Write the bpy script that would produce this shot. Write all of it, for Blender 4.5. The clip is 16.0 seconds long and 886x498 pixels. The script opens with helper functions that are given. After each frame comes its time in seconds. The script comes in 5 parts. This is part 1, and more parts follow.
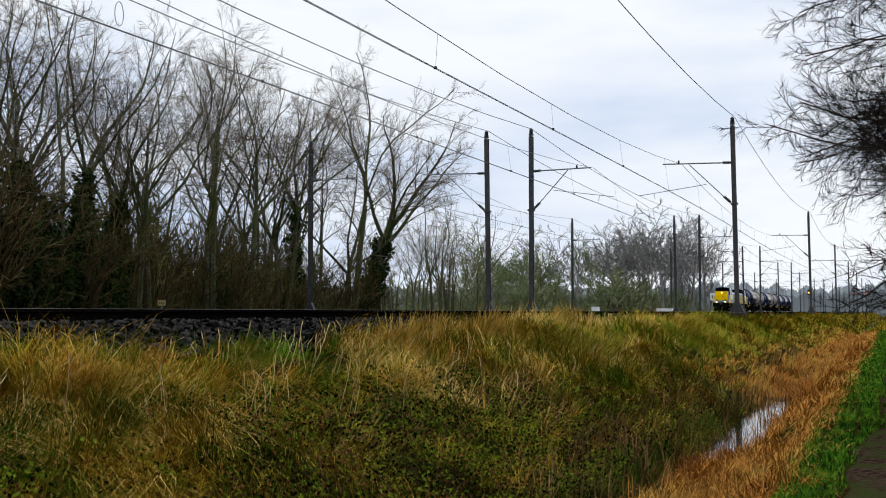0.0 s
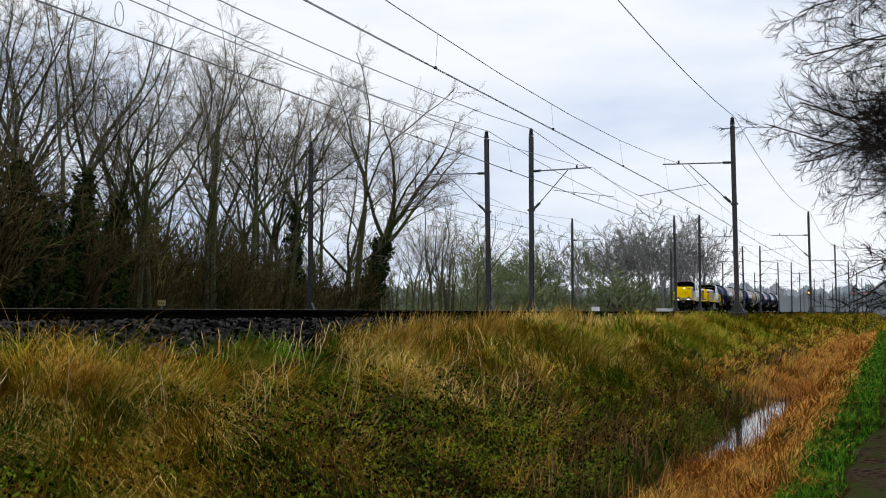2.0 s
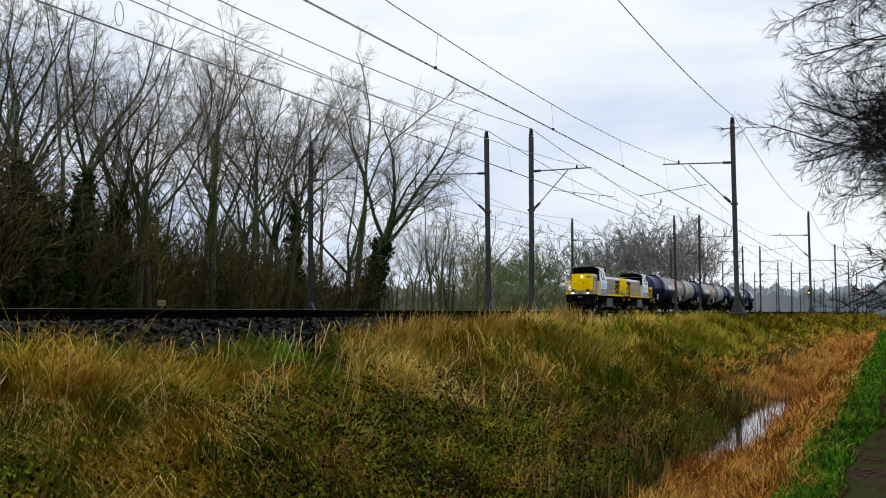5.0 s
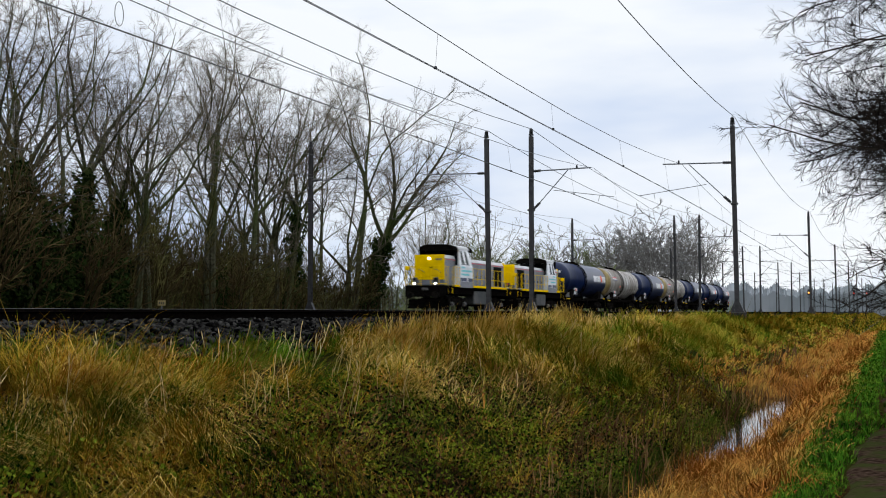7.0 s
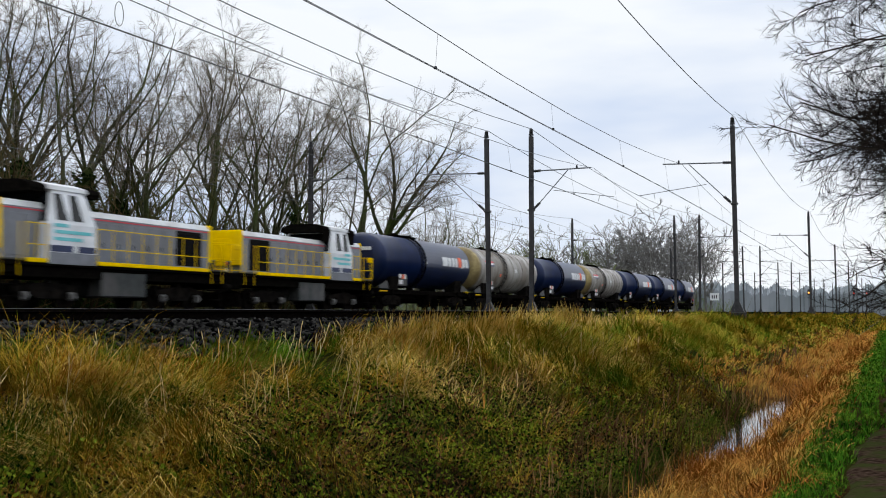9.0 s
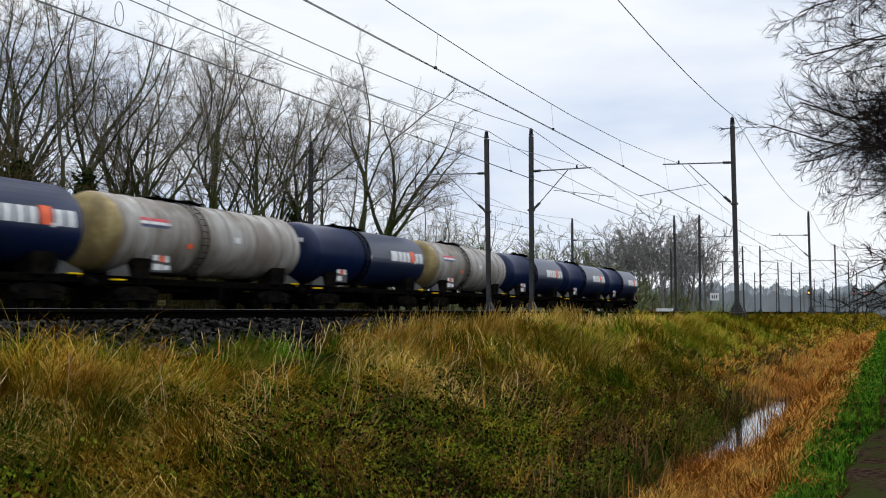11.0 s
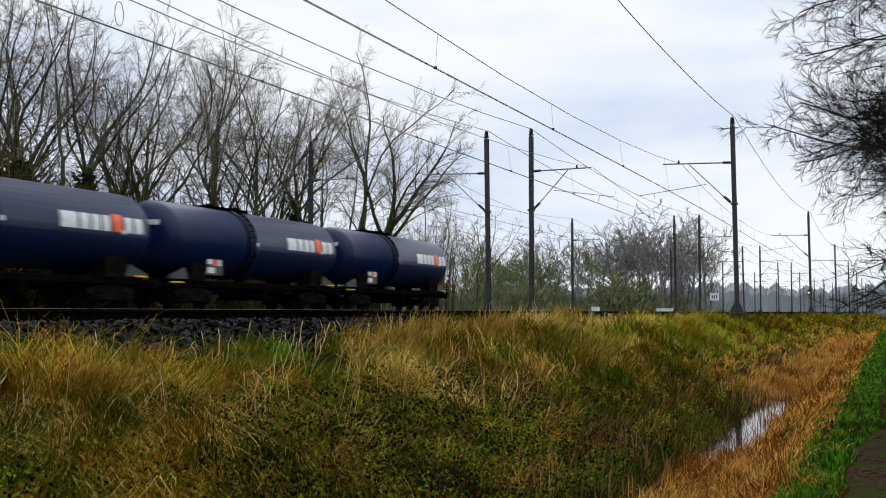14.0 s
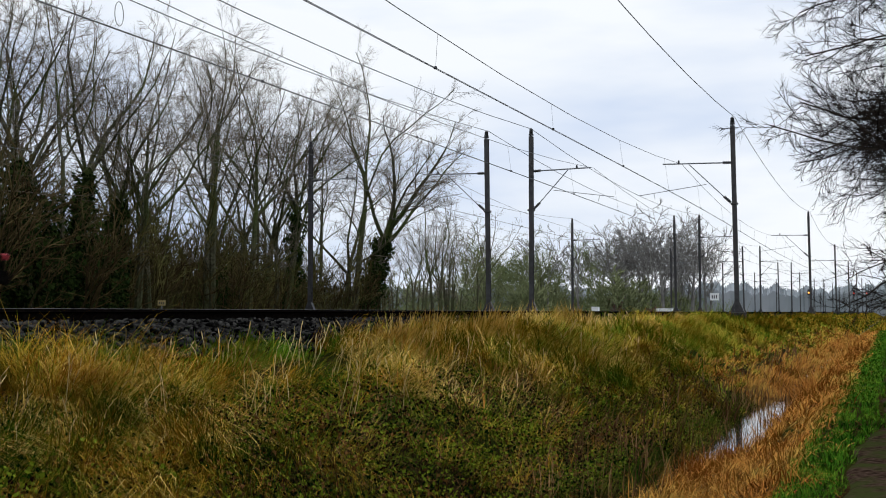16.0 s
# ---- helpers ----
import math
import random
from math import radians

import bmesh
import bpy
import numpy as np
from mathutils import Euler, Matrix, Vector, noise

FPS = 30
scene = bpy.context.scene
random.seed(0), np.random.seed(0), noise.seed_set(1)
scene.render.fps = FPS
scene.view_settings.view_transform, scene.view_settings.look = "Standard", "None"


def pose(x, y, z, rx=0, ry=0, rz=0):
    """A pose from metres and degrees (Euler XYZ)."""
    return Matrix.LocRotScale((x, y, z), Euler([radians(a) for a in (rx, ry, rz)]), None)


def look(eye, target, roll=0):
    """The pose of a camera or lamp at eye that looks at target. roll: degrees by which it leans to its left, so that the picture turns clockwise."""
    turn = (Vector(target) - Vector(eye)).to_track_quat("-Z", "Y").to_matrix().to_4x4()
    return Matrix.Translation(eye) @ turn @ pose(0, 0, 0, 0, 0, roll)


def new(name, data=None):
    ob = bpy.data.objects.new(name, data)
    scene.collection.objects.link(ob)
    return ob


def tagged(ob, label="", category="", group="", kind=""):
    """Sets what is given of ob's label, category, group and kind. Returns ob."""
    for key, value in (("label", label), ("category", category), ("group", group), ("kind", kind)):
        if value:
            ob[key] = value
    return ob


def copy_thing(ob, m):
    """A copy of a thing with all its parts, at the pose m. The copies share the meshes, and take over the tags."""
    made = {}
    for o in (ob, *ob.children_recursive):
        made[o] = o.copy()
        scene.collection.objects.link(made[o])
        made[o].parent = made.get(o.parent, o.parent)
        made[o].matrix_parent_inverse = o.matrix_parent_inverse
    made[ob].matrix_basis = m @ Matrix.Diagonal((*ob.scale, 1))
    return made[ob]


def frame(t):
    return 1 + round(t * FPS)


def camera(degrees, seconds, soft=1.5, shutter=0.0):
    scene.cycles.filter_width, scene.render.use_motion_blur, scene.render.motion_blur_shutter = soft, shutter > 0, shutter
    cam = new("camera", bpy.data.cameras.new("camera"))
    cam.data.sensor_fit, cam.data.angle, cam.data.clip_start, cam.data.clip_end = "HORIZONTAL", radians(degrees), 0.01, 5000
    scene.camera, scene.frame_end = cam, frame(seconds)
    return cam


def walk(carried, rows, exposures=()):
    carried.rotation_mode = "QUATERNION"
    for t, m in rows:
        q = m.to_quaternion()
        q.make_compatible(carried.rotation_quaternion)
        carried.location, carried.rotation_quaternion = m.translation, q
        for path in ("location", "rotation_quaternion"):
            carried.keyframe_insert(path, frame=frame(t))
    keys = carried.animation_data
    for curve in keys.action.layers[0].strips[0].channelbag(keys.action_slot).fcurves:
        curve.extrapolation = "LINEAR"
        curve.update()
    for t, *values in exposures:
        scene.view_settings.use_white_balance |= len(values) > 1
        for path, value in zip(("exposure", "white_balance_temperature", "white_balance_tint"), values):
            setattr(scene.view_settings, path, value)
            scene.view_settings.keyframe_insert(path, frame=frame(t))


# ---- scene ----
P_FOV = 41.1
cam = camera(P_FOV, 16.0, soft=1.0, shutter=0.5)

# ---- camera: stands still on the path, looking along and across the line ----
EYE_Z = 1.6
PITCH, YAW = 3.067, 20.66
cam_pose = pose(0, 0, EYE_Z, 90 + PITCH, 0, YAW)
walk(cam, [(0, cam_pose), (16, cam_pose)])

# ---- overcast sky ----
SUN_EL, SUN_AZ = radians(60), radians(-25)
world = bpy.data.worlds.new("overcast")
scene.world = world
world.use_nodes = True
wn, wl = world.node_tree.nodes, world.node_tree.links
wn.clear()
w_out = wn.new("ShaderNodeOutputWorld")
w_bg = wn.new("ShaderNodeBackground")
sky = wn.new("ShaderNodeTexSky")
sky.sky_type, sky.sun_disc = "NISHITA", False
sky.sun_elevation, sky.sun_rotation = SUN_EL, SUN_AZ
w_tc = wn.new("ShaderNodeTexCoord")
w_map = wn.new("ShaderNodeMapping")
w_map.inputs["Scale"].default_value = (1.6, 1.6, 6.5)
w_map.inputs["Rotation"].default_value = (0, 0.12, 0.3)
w_noise = wn.new("ShaderNodeTexNoise")
w_noise.inputs["Scale"].default_value = 1.5
w_noise.inputs["Detail"].default_value = 5
w_noise.inputs["Roughness"].default_value = 0.5
w_ramp = wn.new("ShaderNodeValToRGB")
w_ramp.color_ramp.elements[0].position, w_ramp.color_ramp.elements[0].color = 0.36, (0.63, 0.725, 0.90, 1)
w_ramp.color_ramp.elements[1].position, w_ramp.color_ramp.elements[1].color = 0.58, (0.92, 0.955, 1.0, 1)
w_mul = wn.new("ShaderNodeMix")
w_mul.data_type, w_mul.blend_type = "RGBA", "MIX"
w_mul.inputs["Factor"].default_value = 0.94
w_scale = wn.new("ShaderNodeVectorMath")
w_scale.operation = "SCALE"
w_scale.inputs["Scale"].default_value = 0.06
wl.new(sky.outputs[0], w_scale.inputs[0])
wl.new(w_tc.outputs["Generated"], w_map.inputs[0])
wl.new(w_map.outputs[0], w_noise.inputs["Vector"])
wl.new(w_noise.outputs[0], w_ramp.inputs[0])
wl.new(w_scale.outputs[0], w_mul.inputs["A"])
wl.new(w_ramp.outputs[0], w_mul.inputs["B"])
# an overcast sky is brighter overhead than at the horizon
w_sep = wn.new("ShaderNodeSeparateXYZ")
w_zen = wn.new("ShaderNodeMapRange")
w_zen.interpolation_type = "SMOOTHSTEP"
w_zen.inputs["From Min"].default_value, w_zen.inputs["From Max"].default_value = 0.22, 1.0
w_zen.inputs["To Min"].default_value, w_zen.inputs["To Max"].default_value = 1.0, 2.6
w_up = wn.new("ShaderNodeVectorMath")
w_up.operation = "SCALE"
wl.new(w_tc.outputs["Generated"], w_sep.inputs[0])
wl.new(w_sep.outputs["Z"], w_zen.inputs["Value"])
wl.new(w_mul.outputs["Result"], w_up.inputs[0])
wl.new(w_zen.outputs[0], w_up.inputs["Scale"])
wl.new(w_up.outputs[0], w_bg.inputs["Color"])
w_bg.inputs["Strength"].default_value = 1.06
wl.new(w_bg.outputs[0], w_out.inputs["Surface"])

sun = new("sun", bpy.data.lights.new("sun", "SUN"))
sun.data.energy, sun.data.angle, sun.data.color = 0.6, radians(35), (1.0, 0.97, 0.93)
sun.matrix_basis = look((30 * math.sin(SUN_AZ), 30 * math.cos(SUN_AZ), 30 * math.tan(SUN_EL)), (0, 0, 0))


# ---- materials ----
def mat(name, c1, c2, scale=8.0, rough=0.8, metal=0.0, bump=0.3, c3=None, scale2=0.6, rnd=0.0, stretch=(1, 1, 1), spec=None):
    """Two-scale noise between colours, with relief; rnd shifts the mix piece by piece."""
    m = bpy.data.materials.new(name)
    m.use_nodes = True
    n, l = m.node_tree.nodes, m.node_tree.links
    b = n["Principled BSDF"]
    b.inputs["Roughness"].default_value, b.inputs["Metallic"].default_value = rough, metal
    b.inputs["Specular IOR Level"].default_value = spec if spec is not None else (0.4 if rough < 0.65 else 0.0)
    tc, mp = n.new("ShaderNodeTexCoord"), n.new("ShaderNodeMapping")
    mp.inputs["Scale"].default_value = stretch
    l.new(tc.outputs["Object"], mp.inputs[0])
    fine, big = n.new("ShaderNodeTexNoise"), n.new("ShaderNodeTexNoise")
    fine.inputs["Scale"].default_value, fine.inputs["Detail"].default_value = scale, 4
    big.inputs["Scale"].default_value, big.inputs["Detail"].default_value = scale2, 3
    l.new(mp.outputs[0], fine.inputs["Vector"])
    l.new(mp.outputs[0], big.inputs["Vector"])
    ramp = n.new("ShaderNodeValToRGB")
    ramp.color_ramp.elements[0].position, ramp.color_ramp.elements[1].position = 0.35, 0.65
    ramp.color_ramp.elements[0].color, ramp.color_ramp.elements[1].color = (*c1, 1), (*c2, 1)
    fac = fine.outputs[0]
    if rnd:
        geo = n.new("ShaderNodeNewGeometry")
        mad = n.new("ShaderNodeMath")
        mad.operation = "MULTIPLY_ADD"
        mad.inputs[1].default_value = rnd
        l.new(geo.outputs["Random Per Island"], mad.inputs[0])
        sub = n.new("ShaderNodeMath")
        sub.operation = "SUBTRACT"
        sub.inputs[1].default_value = rnd / 2
        l.new(fac, sub.inputs[0])
        l.new(sub.outputs[0], mad.inputs[2])
        fac = mad.outputs[0]
    l.new(fac, ramp.inputs[0])
    col = ramp.outputs[0]
    if c3:
        mx = n.new("ShaderNodeMix")
        mx.data_type = "RGBA"
        r2 = n.new("ShaderNodeValToRGB")
        r2.color_ramp.elements[0].position, r2.color_ramp.elements[1].position = 0.45, 0.62
        l.new(big.outputs[0], r2.inputs[0])
        l.new(r2.outputs[0], mx.inputs["Factor"])
        l.new(col, mx.inputs["A"])
        mx.inputs["B"].default_value = (*c3, 1)
        col = mx.outputs["Result"]
    l.new(col, b.inputs["Base Color"])
    if bump:
        bp = n.new("ShaderNodeBump")
        bp.inputs["Strength"].default_value, bp.inputs["Distance"].default_value = bump, 0.02
        l.new(fine.outputs[0], bp.inputs["Height"])
        l.new(bp.outputs[0], b.inputs["Normal"])
    return m


def blades(name, cols, scale2=0.35, rough=0.6, shift=0.45):
    """Grass: a colour for each blade, drifting over patches."""
    m = bpy.data.materials.new(name)
    m.use_nodes = True
    n, l = m.node_tree.nodes, m.node_tree.links
    b = n["Principled BSDF"]
    b.inputs["Roughness"].default_value = rough
    b.inputs["Specular IOR Level"].default_value = 0.0
    geo, tc, big = n.new("ShaderNodeNewGeometry"), n.new("ShaderNodeTexCoord"), n.new("ShaderNodeTexNoise")
    big.inputs["Scale"].default_value, big.inputs["Detail"].default_value = scale2, 4
    l.new(tc.outputs["Object"], big.inputs["Vector"])
    a1, a2 = n.new("ShaderNodeMath"), n.new("ShaderNodeMath")
    a1.operation, a2.operation = "MULTIPLY_ADD", "MULTIPLY_ADD"
    a1.inputs[1].default_value, a1.inputs[2].default_value = 2.6, -0.8 - shift / 2
    l.new(big.outputs[0], a1.inputs[0])
    a2.inputs[1].default_value = shift
    l.new(geo.outputs["Random Per Island"], a2.inputs[0])
    l.new(a1.outputs[0], a2.inputs[2])
    ramp = n.new("ShaderNodeValToRGB")
    cr = ramp.color_ramp
    while len(cr.elements) < len(cols):
        cr.elements.new(0.5)
    for i, c in enumerate(cols):
        cr.elements[i].position = i / (len(cols) - 1)
        cr.elements[i].color = (*c, 1)
    l.new(a2.outputs[0], ramp.inputs[0])
    l.new(ramp.outputs[0], b.inputs["Base Color"])
    return m


def glow(name, col, strength):
    m = bpy.data.materials.new(name)
    m.use_nodes = True
    b = m.node_tree.nodes["Principled BSDF"]
    b.inputs["Base Color"].default_value = (*col, 1)
    b.inputs["Emission Color"].default_value = (*col, 1)
    b.inputs["Emission Strength"].default_value = strength
    return m


M = {
    "soil": mat("soil_and_litter", (0.005, 0.0035, 0.0015), (0.026, 0.017, 0.006), 16, 0.95, bump=0.8, c3=(0.014, 0.018, 0.003), scale2=0.5),
    "mud": mat("path_mud", (0.010, 0.006, 0.004), (0.045, 0.028, 0.02), 14, 0.8, bump=1.0, c3=(0.022, 0.026, 0.008), scale2=1.9),
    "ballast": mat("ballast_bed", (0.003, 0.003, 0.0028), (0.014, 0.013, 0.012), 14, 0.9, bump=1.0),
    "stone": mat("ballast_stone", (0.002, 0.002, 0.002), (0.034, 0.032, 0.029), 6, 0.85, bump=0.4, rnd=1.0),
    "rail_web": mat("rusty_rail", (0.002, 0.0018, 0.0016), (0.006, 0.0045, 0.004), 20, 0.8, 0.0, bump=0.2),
    "rail_top": mat("worn_steel", (0.06, 0.058, 0.056), (0.12, 0.115, 0.11), 30, 0.5, 0.6, bump=0.05),
    "concrete": mat("concrete", (0.16, 0.155, 0.14), (0.27, 0.26, 0.24), 9, 0.9, bump=0.5, c3=(0.1, 0.1, 0.07)),
    "footing": mat("dark_concrete", (0.02, 0.019, 0.017), (0.055, 0.05, 0.045), 9, 0.9, bump=0.5),
    "mast": mat("mast_steel", (0.02, 0.02, 0.021), (0.045, 0.044, 0.045), 5, 0.6, 0.2, bump=0.15, c3=(0.03, 0.026, 0.023), scale2=1.1),
    "black": mat("black_insulator", (0.008, 0.008, 0.009), (0.02, 0.02, 0.02), 12, 0.45, bump=0.1),
    "galv": mat("galvanised_tube", (0.10, 0.105, 0.11), (0.18, 0.185, 0.19), 7, 0.5, 0.5, bump=0.1),
    "wire": mat("overhead_wire", (0.05, 0.052, 0.055), (0.10, 0.10, 0.10), 3, 0.6, 0.4, bump=0),
    "yellow": mat("loco_yellow", (0.78, 0.50, 0.0), (0.86, 0.57, 0.0), 3, 0.7, bump=0.05, c3=(0.72, 0.47, 0.01), scale2=0.8),
    "grey": mat("loco_grey", (0.15, 0.157, 0.172), (0.19, 0.197, 0.215), 3, 0.45, bump=0.05, c3=(0.135, 0.137, 0.145), scale2=0.7),
    "white": mat("loco_white", (0.66, 0.67, 0.68), (0.78, 0.78, 0.78), 3, 0.4, bump=0.04, c3=(0.6, 0.6, 0.59), scale2=0.8),
    "lightgrey": mat("roof_grey", (0.45, 0.46, 0.46), (0.58, 0.58, 0.57), 4, 0.55, bump=0.08, c3=(0.4, 0.39, 0.37)),
    "glass": mat("dark_glass", (0.006, 0.007, 0.008), (0.012, 0.013, 0.014), 2, 0.12, bump=0, spec=0.25),
    "louvre": mat("black_louvre", (0.008, 0.008, 0.008), (0.02, 0.019, 0.018), 9, 0.7, bump=0.3),
    "red": mat("red_paint", (0.5, 0.03, 0.05), (0.6, 0.05, 0.07), 4, 0.45, bump=0.03),
    "teal": mat("teal_paint", (0.10, 0.45, 0.47), (0.16, 0.55, 0.56), 4, 0.45, bump=0.03),
    "navy": mat("navy_paint", (0.010, 0.017, 0.055), (0.018, 0.03, 0.09), 3, 0.4, bump=0.05),
    "navy_tank": mat("tank_navy", (0.002, 0.008, 0.038), (0.004, 0.012, 0.052), 1.5, 0.3, bump=0.03, c3=(0.004, 0.010, 0.034), scale2=0.5, spec=0.25),
    "grey_tank": mat("tank_grey", (0.24, 0.215, 0.18), (0.38, 0.36, 0.325), 2.6, 0.5, bump=0.06, c3=(0.17, 0.14, 0.105), scale2=0.9, stretch=(1, 0.9, 0.22)),
    "rib": mat("tank_rib", (0.20, 0.18, 0.15), (0.32, 0.30, 0.27), 2.6, 0.55, bump=0.06, c3=(0.15, 0.125, 0.095), scale2=0.9),
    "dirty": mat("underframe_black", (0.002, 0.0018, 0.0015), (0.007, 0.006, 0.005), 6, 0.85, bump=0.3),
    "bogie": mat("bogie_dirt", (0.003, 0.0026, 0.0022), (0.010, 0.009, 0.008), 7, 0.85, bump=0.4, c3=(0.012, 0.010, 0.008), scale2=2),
    "boxgrey": mat("fuel_tank_grey", (0.013, 0.016, 0.014), (0.03, 0.033, 0.03), 4, 0.6, bump=0.1, c3=(0.06, 0.055, 0.05), scale2=1.2),
    "steel": mat("worn_cast_steel", (0.05, 0.046, 0.042), (0.13, 0.125, 0.115), 8, 0.6, 0.3, bump=0.2),
    "plate": mat("white_plate", (0.6, 0.6, 0.58), (0.72, 0.72, 0.70), 5, 0.5, bump=0.03),
    "orange": mat("orange_red", (0.75, 0.10, 0.03), (0.85, 0.14, 0.04), 4, 0.45, bump=0.03),
    "ochre": mat("ochre_dirt", (0.20, 0.145, 0.045), (0.33, 0.25, 0.10), 3, 0.6, bump=0.1, c3=(0.17, 0.12, 0.045), scale2=0.8),
    "bark": mat("green_bark", (0.03, 0.03, 0.018), (0.085, 0.08, 0.048), 7, 0.95, bump=0.5, c3=(0.05, 0.068, 0.018), scale2=0.35, rnd=0.15),
    "twig": mat("twig_bark", (0.075, 0.062, 0.045), (0.18, 0.15, 0.11), 2.0, 0.95, bump=0, rnd=0.5),
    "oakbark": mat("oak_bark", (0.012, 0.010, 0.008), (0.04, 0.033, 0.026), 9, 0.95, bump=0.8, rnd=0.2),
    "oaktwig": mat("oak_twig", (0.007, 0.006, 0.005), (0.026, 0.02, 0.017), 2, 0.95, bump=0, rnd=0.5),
    "brush": mat("brushwood", (0.028, 0.02, 0.009), (0.085, 0.06, 0.025), 0.6, 0.95, bump=0, c3=(0.05, 0.052, 0.018), scale2=0.12, rnd=0.5),
    "brush2": mat("olive_brushwood", (0.04, 0.034, 0.012), (0.11, 0.095, 0.032), 0.6, 0.95, bump=0, c3=(0.065, 0.075, 0.02), scale2=0.12, rnd=0.5),
    "redbrush": mat("red_brushwood", (0.09, 0.04, 0.035), (0.17, 0.08, 0.07), 0.6, 0.95, bump=0, rnd=0.5),
    "ivy": mat("ivy_leaf", (0.008, 0.016, 0.004), (0.028, 0.045, 0.010), 2, 0.8, bump=0, rnd=0.6),
    "leaf": mat("bramble_leaf", (0.003, 0.009, 0.001), (0.105, 0.135, 0.010), 2, 0.7, bump=0, rnd=1.15),
    "litter": mat("dead_leaf", (0.010, 0.005, 0.002), (0.14, 0.065, 0.02), 2, 0.7, bump=0, rnd=0.9),
    # distance haze is mixed into this blue-grey base colour
    "far": mat("distant_wood_hazed", (0.17, 0.19, 0.195), (0.26, 0.275, 0.285), 0.16, 1.0, bump=0, c3=(0.2, 0.222, 0.225), scale2=0.012, stretch=(1, 1, 0.3)),
    # mossy green and grey, paled so that haze sits in the colour
    "farbrush": mat("hazed_far_brushwood", (0.085, 0.10, 0.045), (0.18, 0.19, 0.095), 0.5, 0.95, bump=0, c3=(0.11, 0.15, 0.045), scale2=0.06, rnd=0.4),
    "fartwig": mat("hazed_far_twig", (0.10, 0.095, 0.085), (0.2, 0.19, 0.175), 0.5, 0.95, bump=0, rnd=0.4),
    "grass": blades("bank_grass", [(0.003, 0.013, 0.001), (0.014, 0.045, 0.002), (0.04, 0.065, 0.003), (0.11, 0.09, 0.006), (0.33, 0.215, 0.024), (0.25, 0.105, 0.008), (0.05, 0.022, 0.003)], 1.5, shift=0.42),
    "straw": blades("dry_straw", [(0.42, 0.26, 0.045), (0.58, 0.40, 0.12), (0.30, 0.14, 0.015)], 1.2),
    "pale": blades("pale_stalk", [(0.46, 0.31, 0.12), (0.58, 0.43, 0.2), (0.34, 0.19, 0.06)], 1.2),
    "cane": blades("bramble_cane", [(0.05, 0.022, 0.012), (0.10, 0.05, 0.02), (0.20, 0.12, 0.05)], 1.2),
    "fresh": blades("fresh_grass", [(0.03, 0.09, 0.005), (0.08, 0.17, 0.010), (0.16, 0.23, 0.02), (0.24, 0.20, 0.03)], 1.2, shift=0.6),
    "olive": blades("olive_grass", [(0.035, 0.085, 0.005), (0.09, 0.13, 0.008), (0.20, 0.185, 0.015), (0.36, 0.26, 0.035), (0.24, 0.13, 0.015)], 0.9, shift=0.5),
    "sedge": blades("dark_sedge", [(0.008, 0.022, 0.002), (0.03, 0.05, 0.005), (0.10, 0.09, 0.015)], 1.4),
    "reed": blades("russet_grass", [(0.28, 0.175, 0.035), (0.35, 0.17, 0.035), (0.29, 0.11, 0.02), (0.14, 0.05, 0.01)], 0.6, shift=0.6),
    "green": blades("verge_grass", [(0.012, 0.045, 0.003), (0.035, 0.105, 0.007), (0.09, 0.15, 0.012)], 1.1, shift=0.7),
    "lamp": glow("headlight", (1.0, 0.93, 0.75), 6.0),
    "signal_red": glow("signal_red", (1.0, 0.05, 0.03), 2.5),
    "signal_amber": glow("signal_amber", (1.0, 0.35, 0.05), 2.5),
}
water_mat = bpy.data.materials.new("ditch_water")
water_mat.use_nodes = True
_b = water_mat.node_tree.nodes["Principled BSDF"]
_b.inputs["Base Color"].default_value = (0.012, 0.011, 0.007, 1)
_b.inputs["Roughness"].default_value = 0.04
_n = water_mat.node_tree.nodes.new("ShaderNodeTexNoise")
_n.inputs["Scale"].default_value = 3.0
_bp = water_mat.node_tree.nodes.new("ShaderNodeBump")
_bp.inputs["Strength"].default_value, _bp.inputs["Distance"].default_value = 0.06, 0.02
water_mat.node_tree.links.new(_n.outputs[0], _bp.inputs["Height"])
water_mat.node_tree.links.new(_bp.outputs[0], _b.inputs["Normal"])


